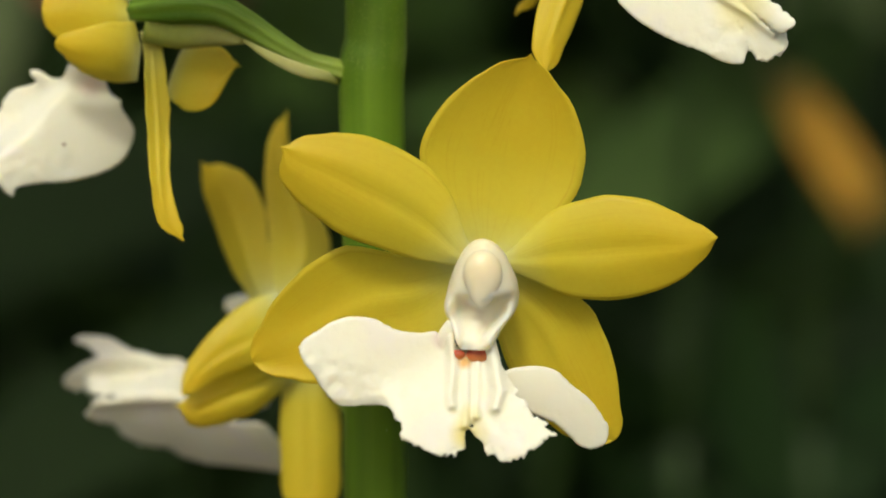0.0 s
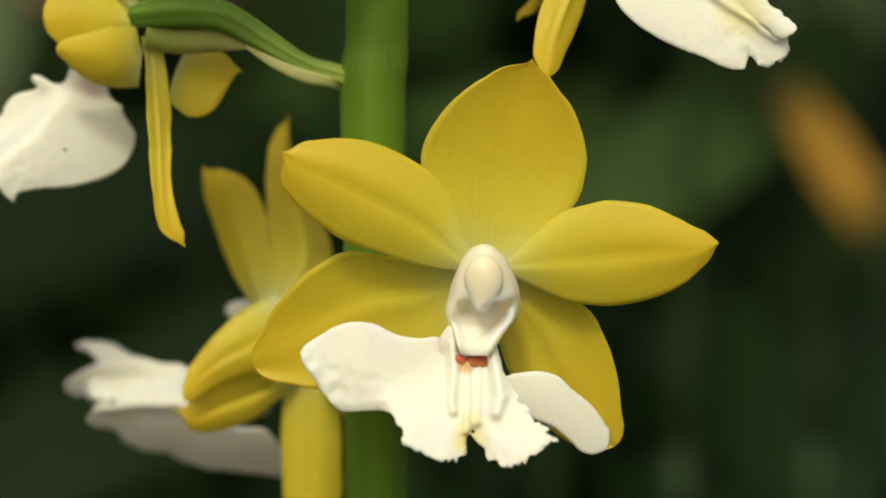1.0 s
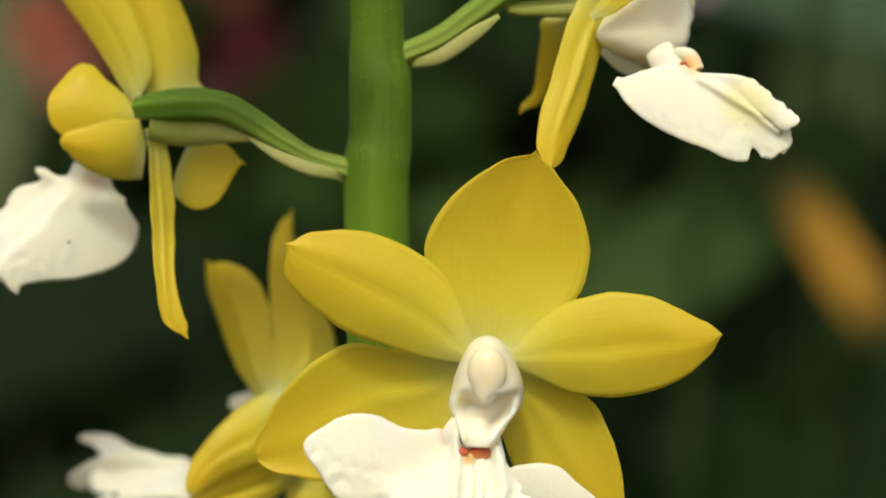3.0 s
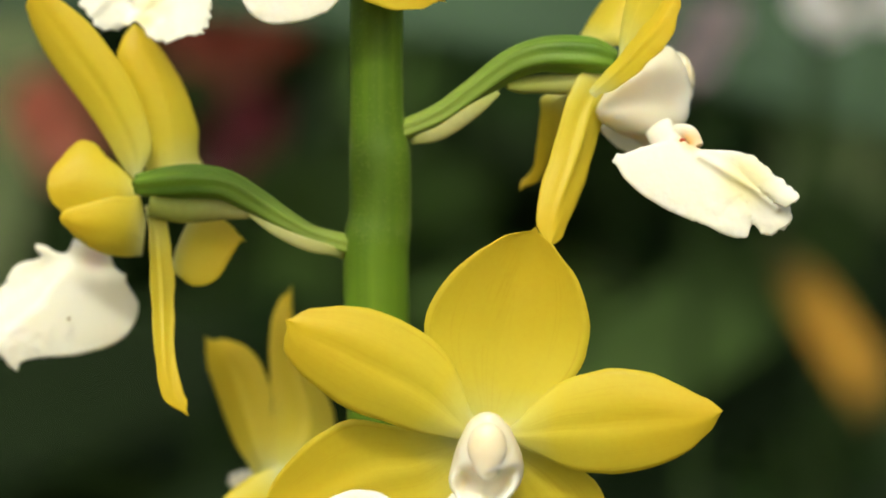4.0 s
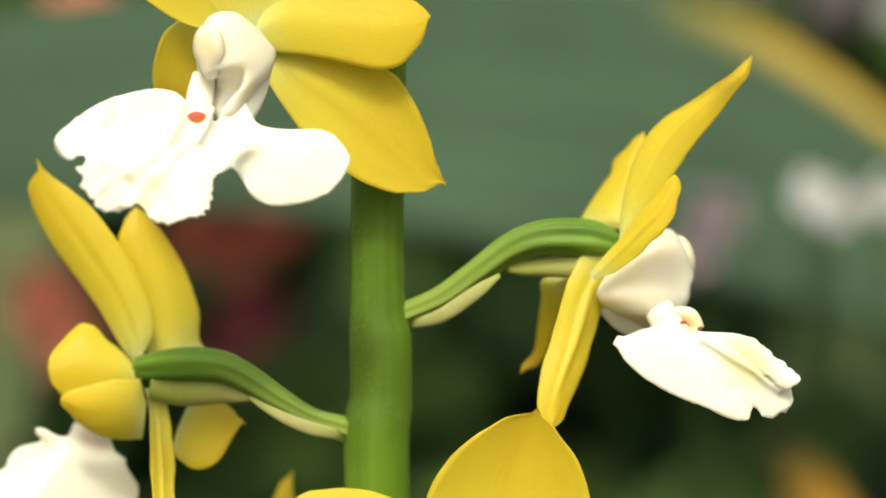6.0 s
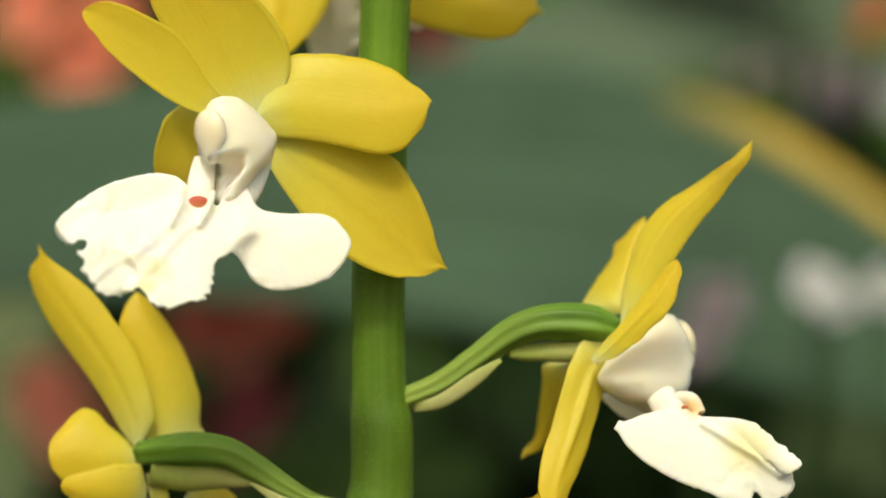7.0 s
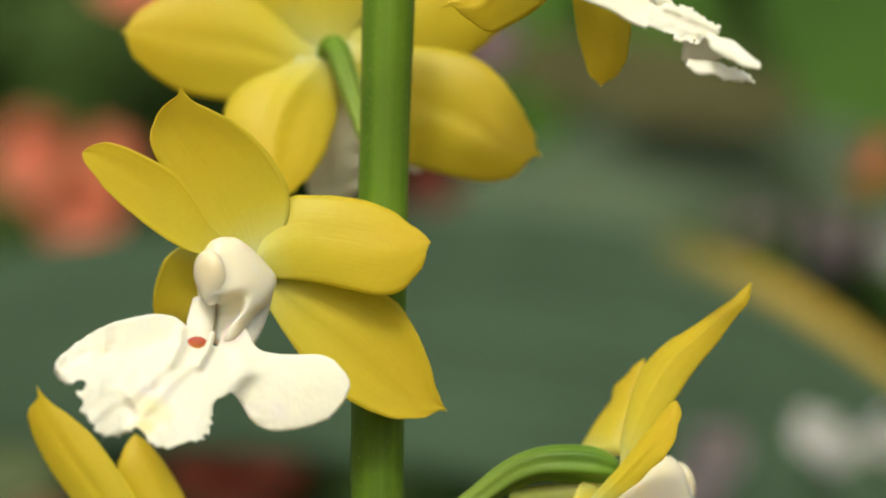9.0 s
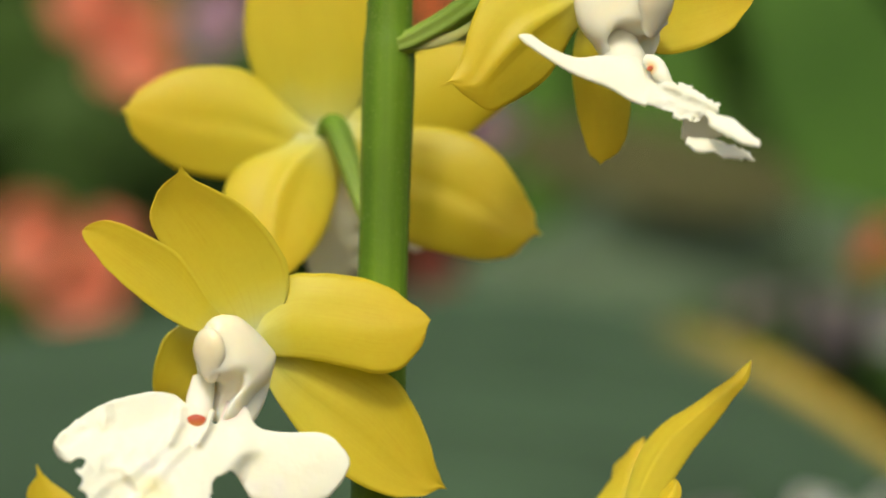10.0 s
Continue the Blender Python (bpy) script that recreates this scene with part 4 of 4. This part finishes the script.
lip(f,
    sheet([
        lobe((-5.93, 6.00, -8.24), (-14.12, 2.00, -20.39), (4.16, 6.93, 7.83, 7.64, 6.20, 3.88, 1.50, -0.33), (1.72, 1.95, 2.14, 2.14, 2.38, 3.07, 3.39, 3.47), cup=-0.8, arch=0.5, frill=0.15, scallop=2.5, tilt=16),
        lobe((-7.61, 7.00, -8.36), (-19.13, 7.00, -17.95), (0.30, 1.08, 1.43, 1.79, 2.09, 2.30, 2.46, 2.59), (0.30, 2.06, 3.17, 3.97, 3.35, 3.59, 3.68, 3.17), cup=-0.6, frill=0.35, scallop=1.6),
        lobe((-6.88, 6.00, -8.55), (-12.48, 6.50, -6.64), (0.30, -0.91, 0.39, 1.44, 1.31, 1.19, 0.95, 0.72), (0.30, 1.08, 0.61, 0.14, -0.09, 0.16, 0.34, 0.26), cup=-0.2),
        lobe((-6.36, 7.00, -9.95), (-7.37, 8.00, -5.60), (0.35, 1.92, 1.98, 2.03, 2.05, 1.68, 1.39, 1.15), (2.71, 2.71, 2.71, 2.70, 2.24, 1.66, 1.19, -0.79), cup=-0.5)], [keel([(-8.78, -9.51), (-13.87, -12.06), (-17.69, -14.61)], 0.95, 0.25)], 12),
    stains=[((-7.75, 7.00, -8.87), 1.57, (0.55, 0.38, 0.22)), ((-6.03, 7.00, -8.36), 2.42, (0.84, 0.68, 0.66))])
mark(f, (-8.40, 2.40, -14.43), 0.24)
stalk(f, "spur", SPUR, [(1.01, -1.00, -1.14), (4.42, -1.00, -1.64), (8.17, -1.50, -1.59), (11.96, -3.00, -2.29)], [1.55, 1.78, 1.55, 0.36])
stalk(f, "bract", PALE, [(12.02, -4.00, -2.06), (15.13, -5.00, -3.81), (18.51, -5.00, -5.29), (21.24, -4.00, -6.09), (22.79, -2.00, -7.26)], [0.18, 0.54, 0.71, 0.54, 0.24], flat=0.35)
f = flower("yellow flower in profile with a pale hooded column and white lip", (18.57, -2.00, 376.53),
           [(-24.28, 2.00, -7.25), (-22.31, 2.00, -6.50), (-18.72, 1.50, -4.92), (-15.03, 1.00, -2.28), (-11.35, 0.50, 0.40), (-8.30, 0.00, 1.60), (-5.23, 0.00, 1.79), (-2.16, 0.00, 1.54), (0.17, 0.00, 0.93)], [1.01, 1.07, 1.19, 1.31, 1.55, 1.73, 1.90, 1.84, 1.19])
tepal(f, "dorsal_sepal", (0.56, -1.00, 0.99), (14.86, 0.00, 21.35), (0.33, 1.84, 3.50, 4.65, 4.37, 2.70, 1.50, 0.60), (0.33, 0.50, 0.35, 0.39, 0.37, 0.69, 0.79, 1.03), turn=25, arch=0.6, cup=-1, crease=0.3, wave=0.03, ragged=0.12, seed=7, nib=0.02)
tepal(f, "petal", (-1.02, 5.00, 2.33), (3.81, 9.00, 12.86), (3.87, 3.76, 3.52, 3.04, 2.38, 2.75, 1.66, 1.18), (-0.23, 2.75, 2.36, 1.96, 1.64, 1.38, 1.10, 0.40), turn=40, cup=-1, wave=0.03, ragged=0.12, seed=8)
tepal(f, "petal", (-2.31, -4.00, -2.46), (6.31, -6.00, 8.81), (0.85, 0.77, 0.63, 0.47, 0.51, 0.51, 0.41, 0.45), (0.31, 1.17, 2.03, 2.52, 2.85, 3.00, 2.45, 1.55), turn=30, cup=-0.6, arch=0.4, crease=0.35, ruffle=0.12, blunt=1, wave=0.05, ragged=0.2, seed=9)
tepal(f, "lateral_sepal", (0.05, 1.00, -0.38), (-6.91, -7.00, -18.13), (2.26, 1.89, 1.19, 1.31, 1.45, 1.44, 1.28, 1.07), (2.42, 3.70, 3.98, 3.67, 3.34, 3.24, 2.89, 2.38), turn=30, twist=-18, cup=-0.8, crease=0.55, blunt=1, wave=0.05, ragged=0.15, seed=10)
tepal(f, "lateral_sepal", (-5.59, 7.00, -2.67), (-9.88, 10.00, -14.09), (1.96, 2.19, 2.54, 2.84, 2.88, 2.93, 2.81, 2.59), (-0.97, 1.40, 0.80, 0.22, -0.32, -0.85, -1.01, -0.28), turn=40, cup=-1, wave=0.03, ragged=0.12, seed=11, nib=0.05)
column(f, (-0.34, -1.00, -2.39), (8.13, 5.00, -0.53), 7.0, length=1.2)
lip(f,
    sheet([
        lobe((0.13, -7.00, -9.02), (14.19, -7.80, -17.19), (0.70, 2.50, 4.60, 4.91, 4.26, 3.62, 3.04, 2.48), (0.55, 1.37, 1.90, 1.96, 1.78, 1.42, 1.26, 0.95), cup=-0.9, arch=0.6, frill=0.12, scallop=2, tilt=16),
        lobe((7.03, -5.80, -8.40), (18.77, -7.20, -15.86), (1.17, 1.44, 2.63, 3.68, 3.75, 3.39, 2.97, 1.52), (-0.35, 0.01, 0.38, 0.43, 0.74, 1.75, 2.55, 2.29), cup=-0.6, frill=0.36, scallop=1.4)], [keel([(9.13, -8.69), (14.61, -12.03), (17.35, -14.16)], 0.48, 0.60)], 16),
    sheet([
        lobe((12.17, -6.00, -9.29), (19.53, -9.00, -12.94), (1.16, 1.27, 1.44, 1.42, 1.11, 0.81, 0.61, 0.45), (-1.01, 0.55, 1.16, 1.35, 1.54, 1.63, 1.70, 1.71), cup=-0.5, frill=0.3, scallop=1.1)], [], 63),
    sheet([
        lobe((5.19, 4.00, -8.99), (-1.14, 7.00, -6.56), (1.10, 1.27, 1.54, 1.66, 1.62, 1.40, 1.06, 0.77), (-0.54, 0.02, 0.37, 0.43, 0.48, 0.54, 0.48, 0.35), cup=-0.3)], [], 17),
    tube([(3.44, 1.00, -2.84), (4.50, 0.00, -5.23), (5.47, -2.50, -7.17), (6.48, -5.00, -8.78)], [1.55, 1.61, 1.67, 1.55], 14, 20, flat=0.7),
    tube([(6.59, -3.00, -6.09), (8.01, -4.50, -6.39), (8.80, -5.50, -7.82)], [0.59, 0.83, 0.77], 14, 20, flat=0.7),
    stains=[((8.11, -5.00, -7.38), 2.06, (0.80, 0.46, 0.13)), ((13.91, -7.00, -11.32), 4.23, (0.86, 0.80, 0.46)), ((5.20, -3.00, -7.43), 1.69, (0.84, 0.68, 0.66))])
throat(f, (7.22, -5.60, -7.08), 0.36)
stalk(f, "spur", SPUR, [(-11.47, 0.50, -1.69), (-10.11, 1.00, -1.73), (-7.65, 1.00, -1.60), (-5.19, 1.00, -1.48), (-2.11, 1.00, -0.99)], [0.48, 0.89, 1.07, 1.31, 1.55])
stalk(f, "bract", PALE, [(-21.94, 2.00, -7.87), (-18.72, 0.00, -6.83), (-15.05, -1.00, -4.29), (-12.36, -1.00, -2.32)], [0.48, 0.77, 0.77, 0.24], flat=0.35)
f = flower("open yellow flower with cream column and broad white lip", (-20.69, -9.00, 400.37),
           [(12.80, 6.00, -9.17), (8.86, 5.00, -6.70), (4.64, 4.00, -3.04), (0.25, 1.00, -0.30)], [0.99, 1.11, 1.48, 1.60])
tepal(f, "dorsal_sepal", (0.00, 0.00, 0.30), (-7.14, -4.00, 18.43), (2.11, 3.00, 3.89, 4.56, 4.99, 5.25, 5.08, 3.27), (3.17, 5.30, 6.61, 6.50, 5.64, 4.10, 2.06, 0.37), arch=-0.8, cup=1.3, turn=-15, hook=0.8, wave=0.03, ragged=0.12, seed=31, nib=0.05)
tepal(f, "petal", (-1.39, -2.00, 0.00), (-16.76, -9.00, 11.16), (1.08, 1.53, 2.39, 2.93, 2.96, 2.66, 2.17, 1.43), (0.94, 1.06, 1.51, 2.82, 3.53, 3.31, 2.90, 2.33), arch=0.5, cup=0.8, turn=-20, blunt=1, wave=0.03, ragged=0.12, seed=32)
tepal(f, "petal", (0.21, 0.00, -0.23), (19.42, 1.00, 1.89), (0.19, 3.63, 6.51, 6.38, 5.91, 5.02, 3.71, 1.88), (0.10, 1.80, 2.49, 3.29, 4.34, 5.24, 4.79, 3.11), arch=0.8, cup=-1, turn=10, wave=0.03, ragged=0.12, seed=33, nib=0.02)
tepal(f, "lateral_sepal", (1.04, 1.00, -1.52), (21.12, 5.00, -16.25), (0.31, 2.81, 4.01, 5.56, 5.95, 4.48, 2.77, 0.88), (0.31, 2.45, 4.19, 5.41, 5.86, 5.43, 4.48, 2.68), arch=0.6, cup=1.2, turn=15, crease=0.2, wave=0.03, ragged=0.12, seed=34, nib=0.035)
tepal(f, "lateral_sepal", (-4.90, 6.00, 1.52), (-9.45, 7.00, -9.19), (2.62, 3.00, 3.57, 3.24, 2.52, 1.80, 1.09, 0.48), (1.78, 2.59, 3.50, 3.49, 3.31, 2.73, 1.95, 1.04), cup=1, wave=0.03, ragged=0.12, seed=35)
column(f, (2.31, -4.00, -0.10), (-3.80, -12.50, -1.30), 6.41, lean=0.10)
lip(f,
    sheet([
        lobe((-5.00, -10.50, -9.08), (-18.87, -16.00, -11.53), (1.39, 1.94, 1.90, 1.86, 1.33, 1.04, 1.23, 1.44), (2.07, 3.49, 4.20, 4.20, 4.04, 3.42, 2.70, 1.91), cup=-0.7, arch=0.6, frill=0.1, scallop=2.4, tilt=-8),
        lobe((-4.90, -12.00, -9.91), (-14.72, -22.00, -16.73), (0.95, 1.08, 1.31, 1.75, 2.21, 2.90, 2.66, 2.21), (1.23, 1.50, 1.93, 2.39, 3.14, 3.82, 4.22, 3.65), cup=-0.7, frill=0.5, scallop=0.9),
        lobe((-3.32, -12.00, -9.62), (-8.20, -22.00, -18.83), (3.71, 4.07, 3.71, 3.08, 3.86, 3.94, 3.28, 1.66), (0.41, 1.10, 1.49, 1.89, 2.19, 2.46, 2.56, 2.60), cup=-0.7, frill=0.45, scallop=1.0),
        lobe((-2.10, -10.00, -8.80), (11.13, -12.00, -13.30), (2.32, 2.70, 0.89, 0.97, 1.59, 2.31, 2.25, 1.54), (-0.02, 3.09, 4.86, 6.53, 6.77, 5.98, 4.98, 3.84), cup=-0.9, arch=0.6, tilt=10),
        lobe((-4.63, -11.60, -8.76), (-9.78, -20.00, -15.40), (2.06, 2.22, 2.47, 2.55, 2.33, 2.10, 1.85, 1.25), (1.12, 1.43, 1.92, 2.38, 2.65, 2.93, 3.15, 3.18), cup=-0.4),
        lobe((-4.10, -10.80, -9.36), (-1.90, -13.50, -13.65), (0.61, 1.85, 3.47, 3.46, 3.45, 3.44, 3.09, 2.43), (1.33, 1.41, 1.55, 1.68, 1.63, 1.32, 1.08, 0.86), cup=-0.4)], [keel([(-3.08, -7.70), (-3.44, -9.04), (-4.31, -10.79)], 0.48, 1.00), keel([(-6.39, -7.44), (-6.39, -8.72), (-7.15, -10.47)], 0.54, 1.00), keel([(-4.33, -10.09), (-6.93, -12.40), (-8.67, -14.71)], 0.65, 0.50), keel([(-6.57, -10.64), (-9.16, -12.36), (-10.89, -13.51)], 0.71, 0.50)], 23, wrinkle=0.26),
    tube([(1.46, -5.00, -3.29), (0.76, -7.50, -5.44), (-0.12, -8.80, -7.54), (-1.27, -9.20, -9.41), (-2.75, -9.00, -11.18)], [1.43, 1.73, 1.73, 1.31, 0.71], 14, 20, flat=0.6),
    tube([(-4.13, -8.50, -4.13), (-4.47, -9.60, -6.46), (-4.70, -10.60, -8.49), (-5.11, -11.40, -10.40)], [1.19, 1.43, 1.31, 0.95], 14, 20, flat=0.55),
    stains=[((-9.31, -21.50, -16.12), 2.06, (0.78, 0.64, 0.16)), ((-8.06, -20.00, -14.59), 2.78, (0.86, 0.80, 0.46)), ((-4.35, -14.00, -8.98), 1.09, (0.80, 0.46, 0.13)), ((-1.34, -10.00, -7.84), 2.42, (0.84, 0.68, 0.66))])
throat(f, (-4.67, -11.85, -8.58), 1.05)
f = flower("yellow flower seen from behind the stem with green stalk", (-13.23, 22.00, 423.92),
           [(6.36, -21.00, -13.75), (4.25, -15.00, -8.56), (2.52, -9.00, -3.22), (0.90, -4.00, 0.60), (-0.33, 0.00, -0.13)], [0.74, 0.92, 1.23, 1.36, 1.11])
tepal(f, "petal", (-0.72, 2.00, -0.01), (-23.76, 0.00, 2.74), (2.94, 4.26, 5.21, 6.23, 6.43, 5.89, 4.61, 2.97), (0.96, 1.51, 3.96, 6.29, 6.51, 5.91, 4.66, 2.86), arch=0.5, cup=-1.2, crease=-0.2, wave=0.03, ragged=0.12, seed=17, nib=0.03)
tepal(f, "dorsal_sepal", (-0.10, 3.00, 0.57), (-2.38, 2.00, 24.25), (1.75, 5.37, 7.41, 8.47, 8.55, 7.81, 6.18, 3.89), (1.90, 3.74, 5.50, 6.49, 6.61, 6.01, 4.97, 2.21), arch=0.5, cup=-1.2, crease=-0.3, wave=0.03, ragged=0.12, seed=18)
tepal(f, "petal", (1.87, 3.00, 0.05), (23.76, 0.00, 8.35), (1.89, 2.39, 3.82, 5.56, 6.08, 5.10, 3.77, 2.22), (2.43, 3.12, 3.96, 4.60, 5.18, 4.29, 3.12, 1.70), arch=0.5, cup=-1.2, wave=0.03, ragged=0.12, seed=19)
tepal(f, "lateral_sepal", (1.36, -2.00, -0.57), (24.49, -6.00, -11.78), (2.36, 3.00, 4.73, 6.30, 6.87, 5.93, 4.01, 2.22), (3.07, 4.23, 6.17, 7.42, 7.17, 6.38, 5.48, 3.91), arch=0.8, cup=-1.5, crease=-0.4, wave=0.03, ragged=0.12, seed=20, nib=0.04)
tepal(f, "lateral_sepal", (-0.58, -2.00, -0.57), (-4.51, -8.00, -16.44), (1.83, 2.38, 3.07, 3.30, 3.14, 2.72, 1.94, 0.95), (2.89, 3.90, 7.42, 9.09, 9.18, 8.19, 6.19, 3.08), arch=0.5, cup=-1.5, crease=0.6, wave=0.03, ragged=0.12, seed=21)
lip(f,
    blade((1.41, 8.00, -3.63), (-0.09, 14.00, -17.79), (3.67, 0.6, 0.8), (3.47, 0.6, 0.8), seed=31, ruffle=0.3, frill=0.4, point=0.005, nv=14, nu=50, thick=0.62),
    blade((3.73, 8.00, -5.63), (11.00, 12.00, -12.81), (1.73, 0.6, 0.8), (1.73, 0.6, 0.8), seed=32, point=0.005, thick=0.62))
column(f, (0.41, 8.00, -0.32), (0.39, 20.00, -0.64), 6.05)
f = flower("yellow flower leaning outward with long white lip", (16.85, -5.00, 438.03),
           [(-21.98, 4.00, -5.89), (-20.13, 3.00, -5.36), (-16.44, 2.00, -3.48), (-12.17, 1.00, -0.82), (-6.70, 0.00, 1.53), (-0.30, 0.00, -0.00)], [1.11, 1.23, 1.36, 1.48, 1.85, 1.60])
tepal(f, "lateral_sepal", (-1.38, -4.00, -1.61), (-17.17, -9.00, -11.16), (1.64, 1.97, 3.34, 5.00, 5.53, 5.44, 4.89, 1.76), (2.69, 3.39, 4.68, 6.24, 5.59, 3.44, 1.20, 0.15), arch=0.8, cup=-1.5, crease=0.8, turn=10, wave=0.03, ragged=0.12, seed=32, nib=0.07)
tepal(f, "lateral_sepal", (-0.22, 2.00, -2.87), (0.27, 4.00, -18.82), (1.85, 2.14, 2.58, 3.28, 3.56, 3.37, 2.97, 2.18), (1.53, 2.13, 2.61, 2.71, 2.53, 2.20, 1.70, 1.26), cup=-1, crease=-0.3, wave=0.03, ragged=0.12, seed=33, nib=0.03)
tepal(f, "petal", (1.68, -3.00, -0.91), (16.45, -7.00, -0.11), (3.15, 3.66, 4.43, 4.84, 5.21, 4.68, 4.00, 2.16), (3.03, 4.39, 6.65, 6.92, 6.58, 5.74, 4.78, 3.00), cup=1, arch=-0.3, blunt=1, wave=0.03, ragged=0.12, seed=34)
tepal(f, "dorsal_sepal", (0.56, -1.00, 0.51), (3.53, -3.00, 20.33), (7.25, 0.5, 1.6), (7.25, 0.5, 1.6), cup=1, wave=0.03, ragged=0.12, seed=35)
tepal(f, "petal", (-0.65, -1.00, -0.10), (-14.03, -3.00, 11.83), (5.74, 0.5, 1.6), (5.44, 0.5, 1.6), cup=1, wave=0.03, ragged=0.12, seed=36)
column(f, (-3.76, -3.00, 0.91), (5.97, -14.00, -2.59), 7.50)
lip(f,
    sheet([
        lobe((4.64, -14.50, -11.45), (-9.02, -15.00, -6.38), (2.51, 2.44, 2.03, 1.98, 1.90, 1.51, 1.10, 0.71), (0.06, 2.11, 1.88, 1.16, 0.04, -0.05, 0.23, 0.64), cup=-0.5, tilt=-32)], [], 41, thick=0.8),
    sheet([
        lobe((3.78, -14.00, -11.12), (11.51, -21.00, -14.58), (2.26, 2.40, 1.49, 1.39, 1.46, 1.24, 0.94, 0.84), (0.55, 2.07, 2.09, 2.19, 2.28, 2.19, 1.54, 0.84), cup=-0.8, frill=0.5, scallop=0.9, tilt=32)], [keel([(6.18, -11.71), (8.21, -12.58), (10.52, -13.92)], 0.54, 0.90)], 42, wrinkle=0.55),
    sheet([
        lobe((10.12, -19.50, -14.89), (9.25, -17.00, -17.93), (2.55, 2.65, 2.56, 2.47, 2.05, 1.41, 0.90, 0.44), (0.62, 1.30, 2.22, 2.14, 2.06, 1.98, 1.92, 1.87), cup=0.5, frill=0.1)], [], 45),
    sheet([
        lobe((10.30, -21.00, -15.10), (15.09, -26.00, -18.55), (0.40, 0.64, 1.03, 1.21, 1.06, 0.92, 0.80, 0.71), (0.35, 0.95, 0.99, 1.03, 0.95, 0.79, 0.61, 0.38), cup=-0.6, frill=0.12, tilt=28)], [], 43),
    sheet([
        lobe((8.42, -19.00, -17.69), (14.69, -22.00, -19.65), (0.61, 0.75, 0.97, 1.11, 1.21, 1.13, 0.99, 0.81), (0.43, 0.82, 0.79, 0.37, 0.69, 0.65, 0.57, 0.38), cup=-0.5, frill=0.3, scallop=0.9, tilt=28)], [], 44),
    tube([(1.64, -10.00, -4.28), (1.71, -11.00, -6.75), (2.32, -11.80, -8.88), (3.15, -11.60, -10.76)], [1.78, 1.90, 2.14, 1.43], 14, 20, flat=0.6),
    tube([(4.07, -14.20, -8.78), (5.09, -14.80, -9.24), (5.75, -15.40, -10.46), (6.62, -15.60, -11.65)], [0.54, 0.83, 0.89, 0.48], 14, 20, flat=0.6),
    stains=[((4.72, -15.20, -9.86), 1.1, (0.80, 0.46, 0.13))])
throat(f, (4.77, -15.30, -9.87), 0.5)
stalk(f, "bract", PALE, [(-21.11, 3.00, -6.09), (-18.28, 2.00, -5.81), (-15.22, 1.00, -4.92), (-12.78, 1.00, -2.96)], [0.36, 0.60, 0.54, 0.24], flat=0.35)
mesh_object("stem", *tube(stem_line, stem_girth, 150, 48, 9, 0.004, 0.95, 0.6), STEM, orchid, "thick ribbed green stem")


def stem_down():
    """The short downy hairs of the stem."""
    rng = random.Random(3)
    line, girth = spline(stem_line, 150), spline([(r, 0, 0) for r in stem_girth], 150)
    verts, faces, uvs = [], [], []
    for q in range(4200):
        i = rng.randrange(48, 149)
        c = line[i].lerp(line[i + 1], rng.random())
        a = rng.uniform(0, math.tau)
        out = Vector((math.cos(a), math.sin(a), 0))
        root = c + out * (girth[i].x * 0.97)
        side = Vector((-out.y, out.x, 0)) * 0.025
        tip = root + out * rng.uniform(0.2, 0.42) + Vector((0, 0, rng.uniform(-0.1, 0.15)))
        n = len(verts)
        verts += [root - side, root + side, root + Vector((0, 0, 0.05)), tip]
        uvs += [(0, 0)] * 4
        faces += [(n, n + 1, n + 3), (n + 1, n + 2, n + 3), (n + 2, n, n + 3)]
    tagged(mesh_object("stem_hairs", verts, faces, uvs, STALK, orchid, "short pale downy hairs"), kind="stuff")


stem_down()
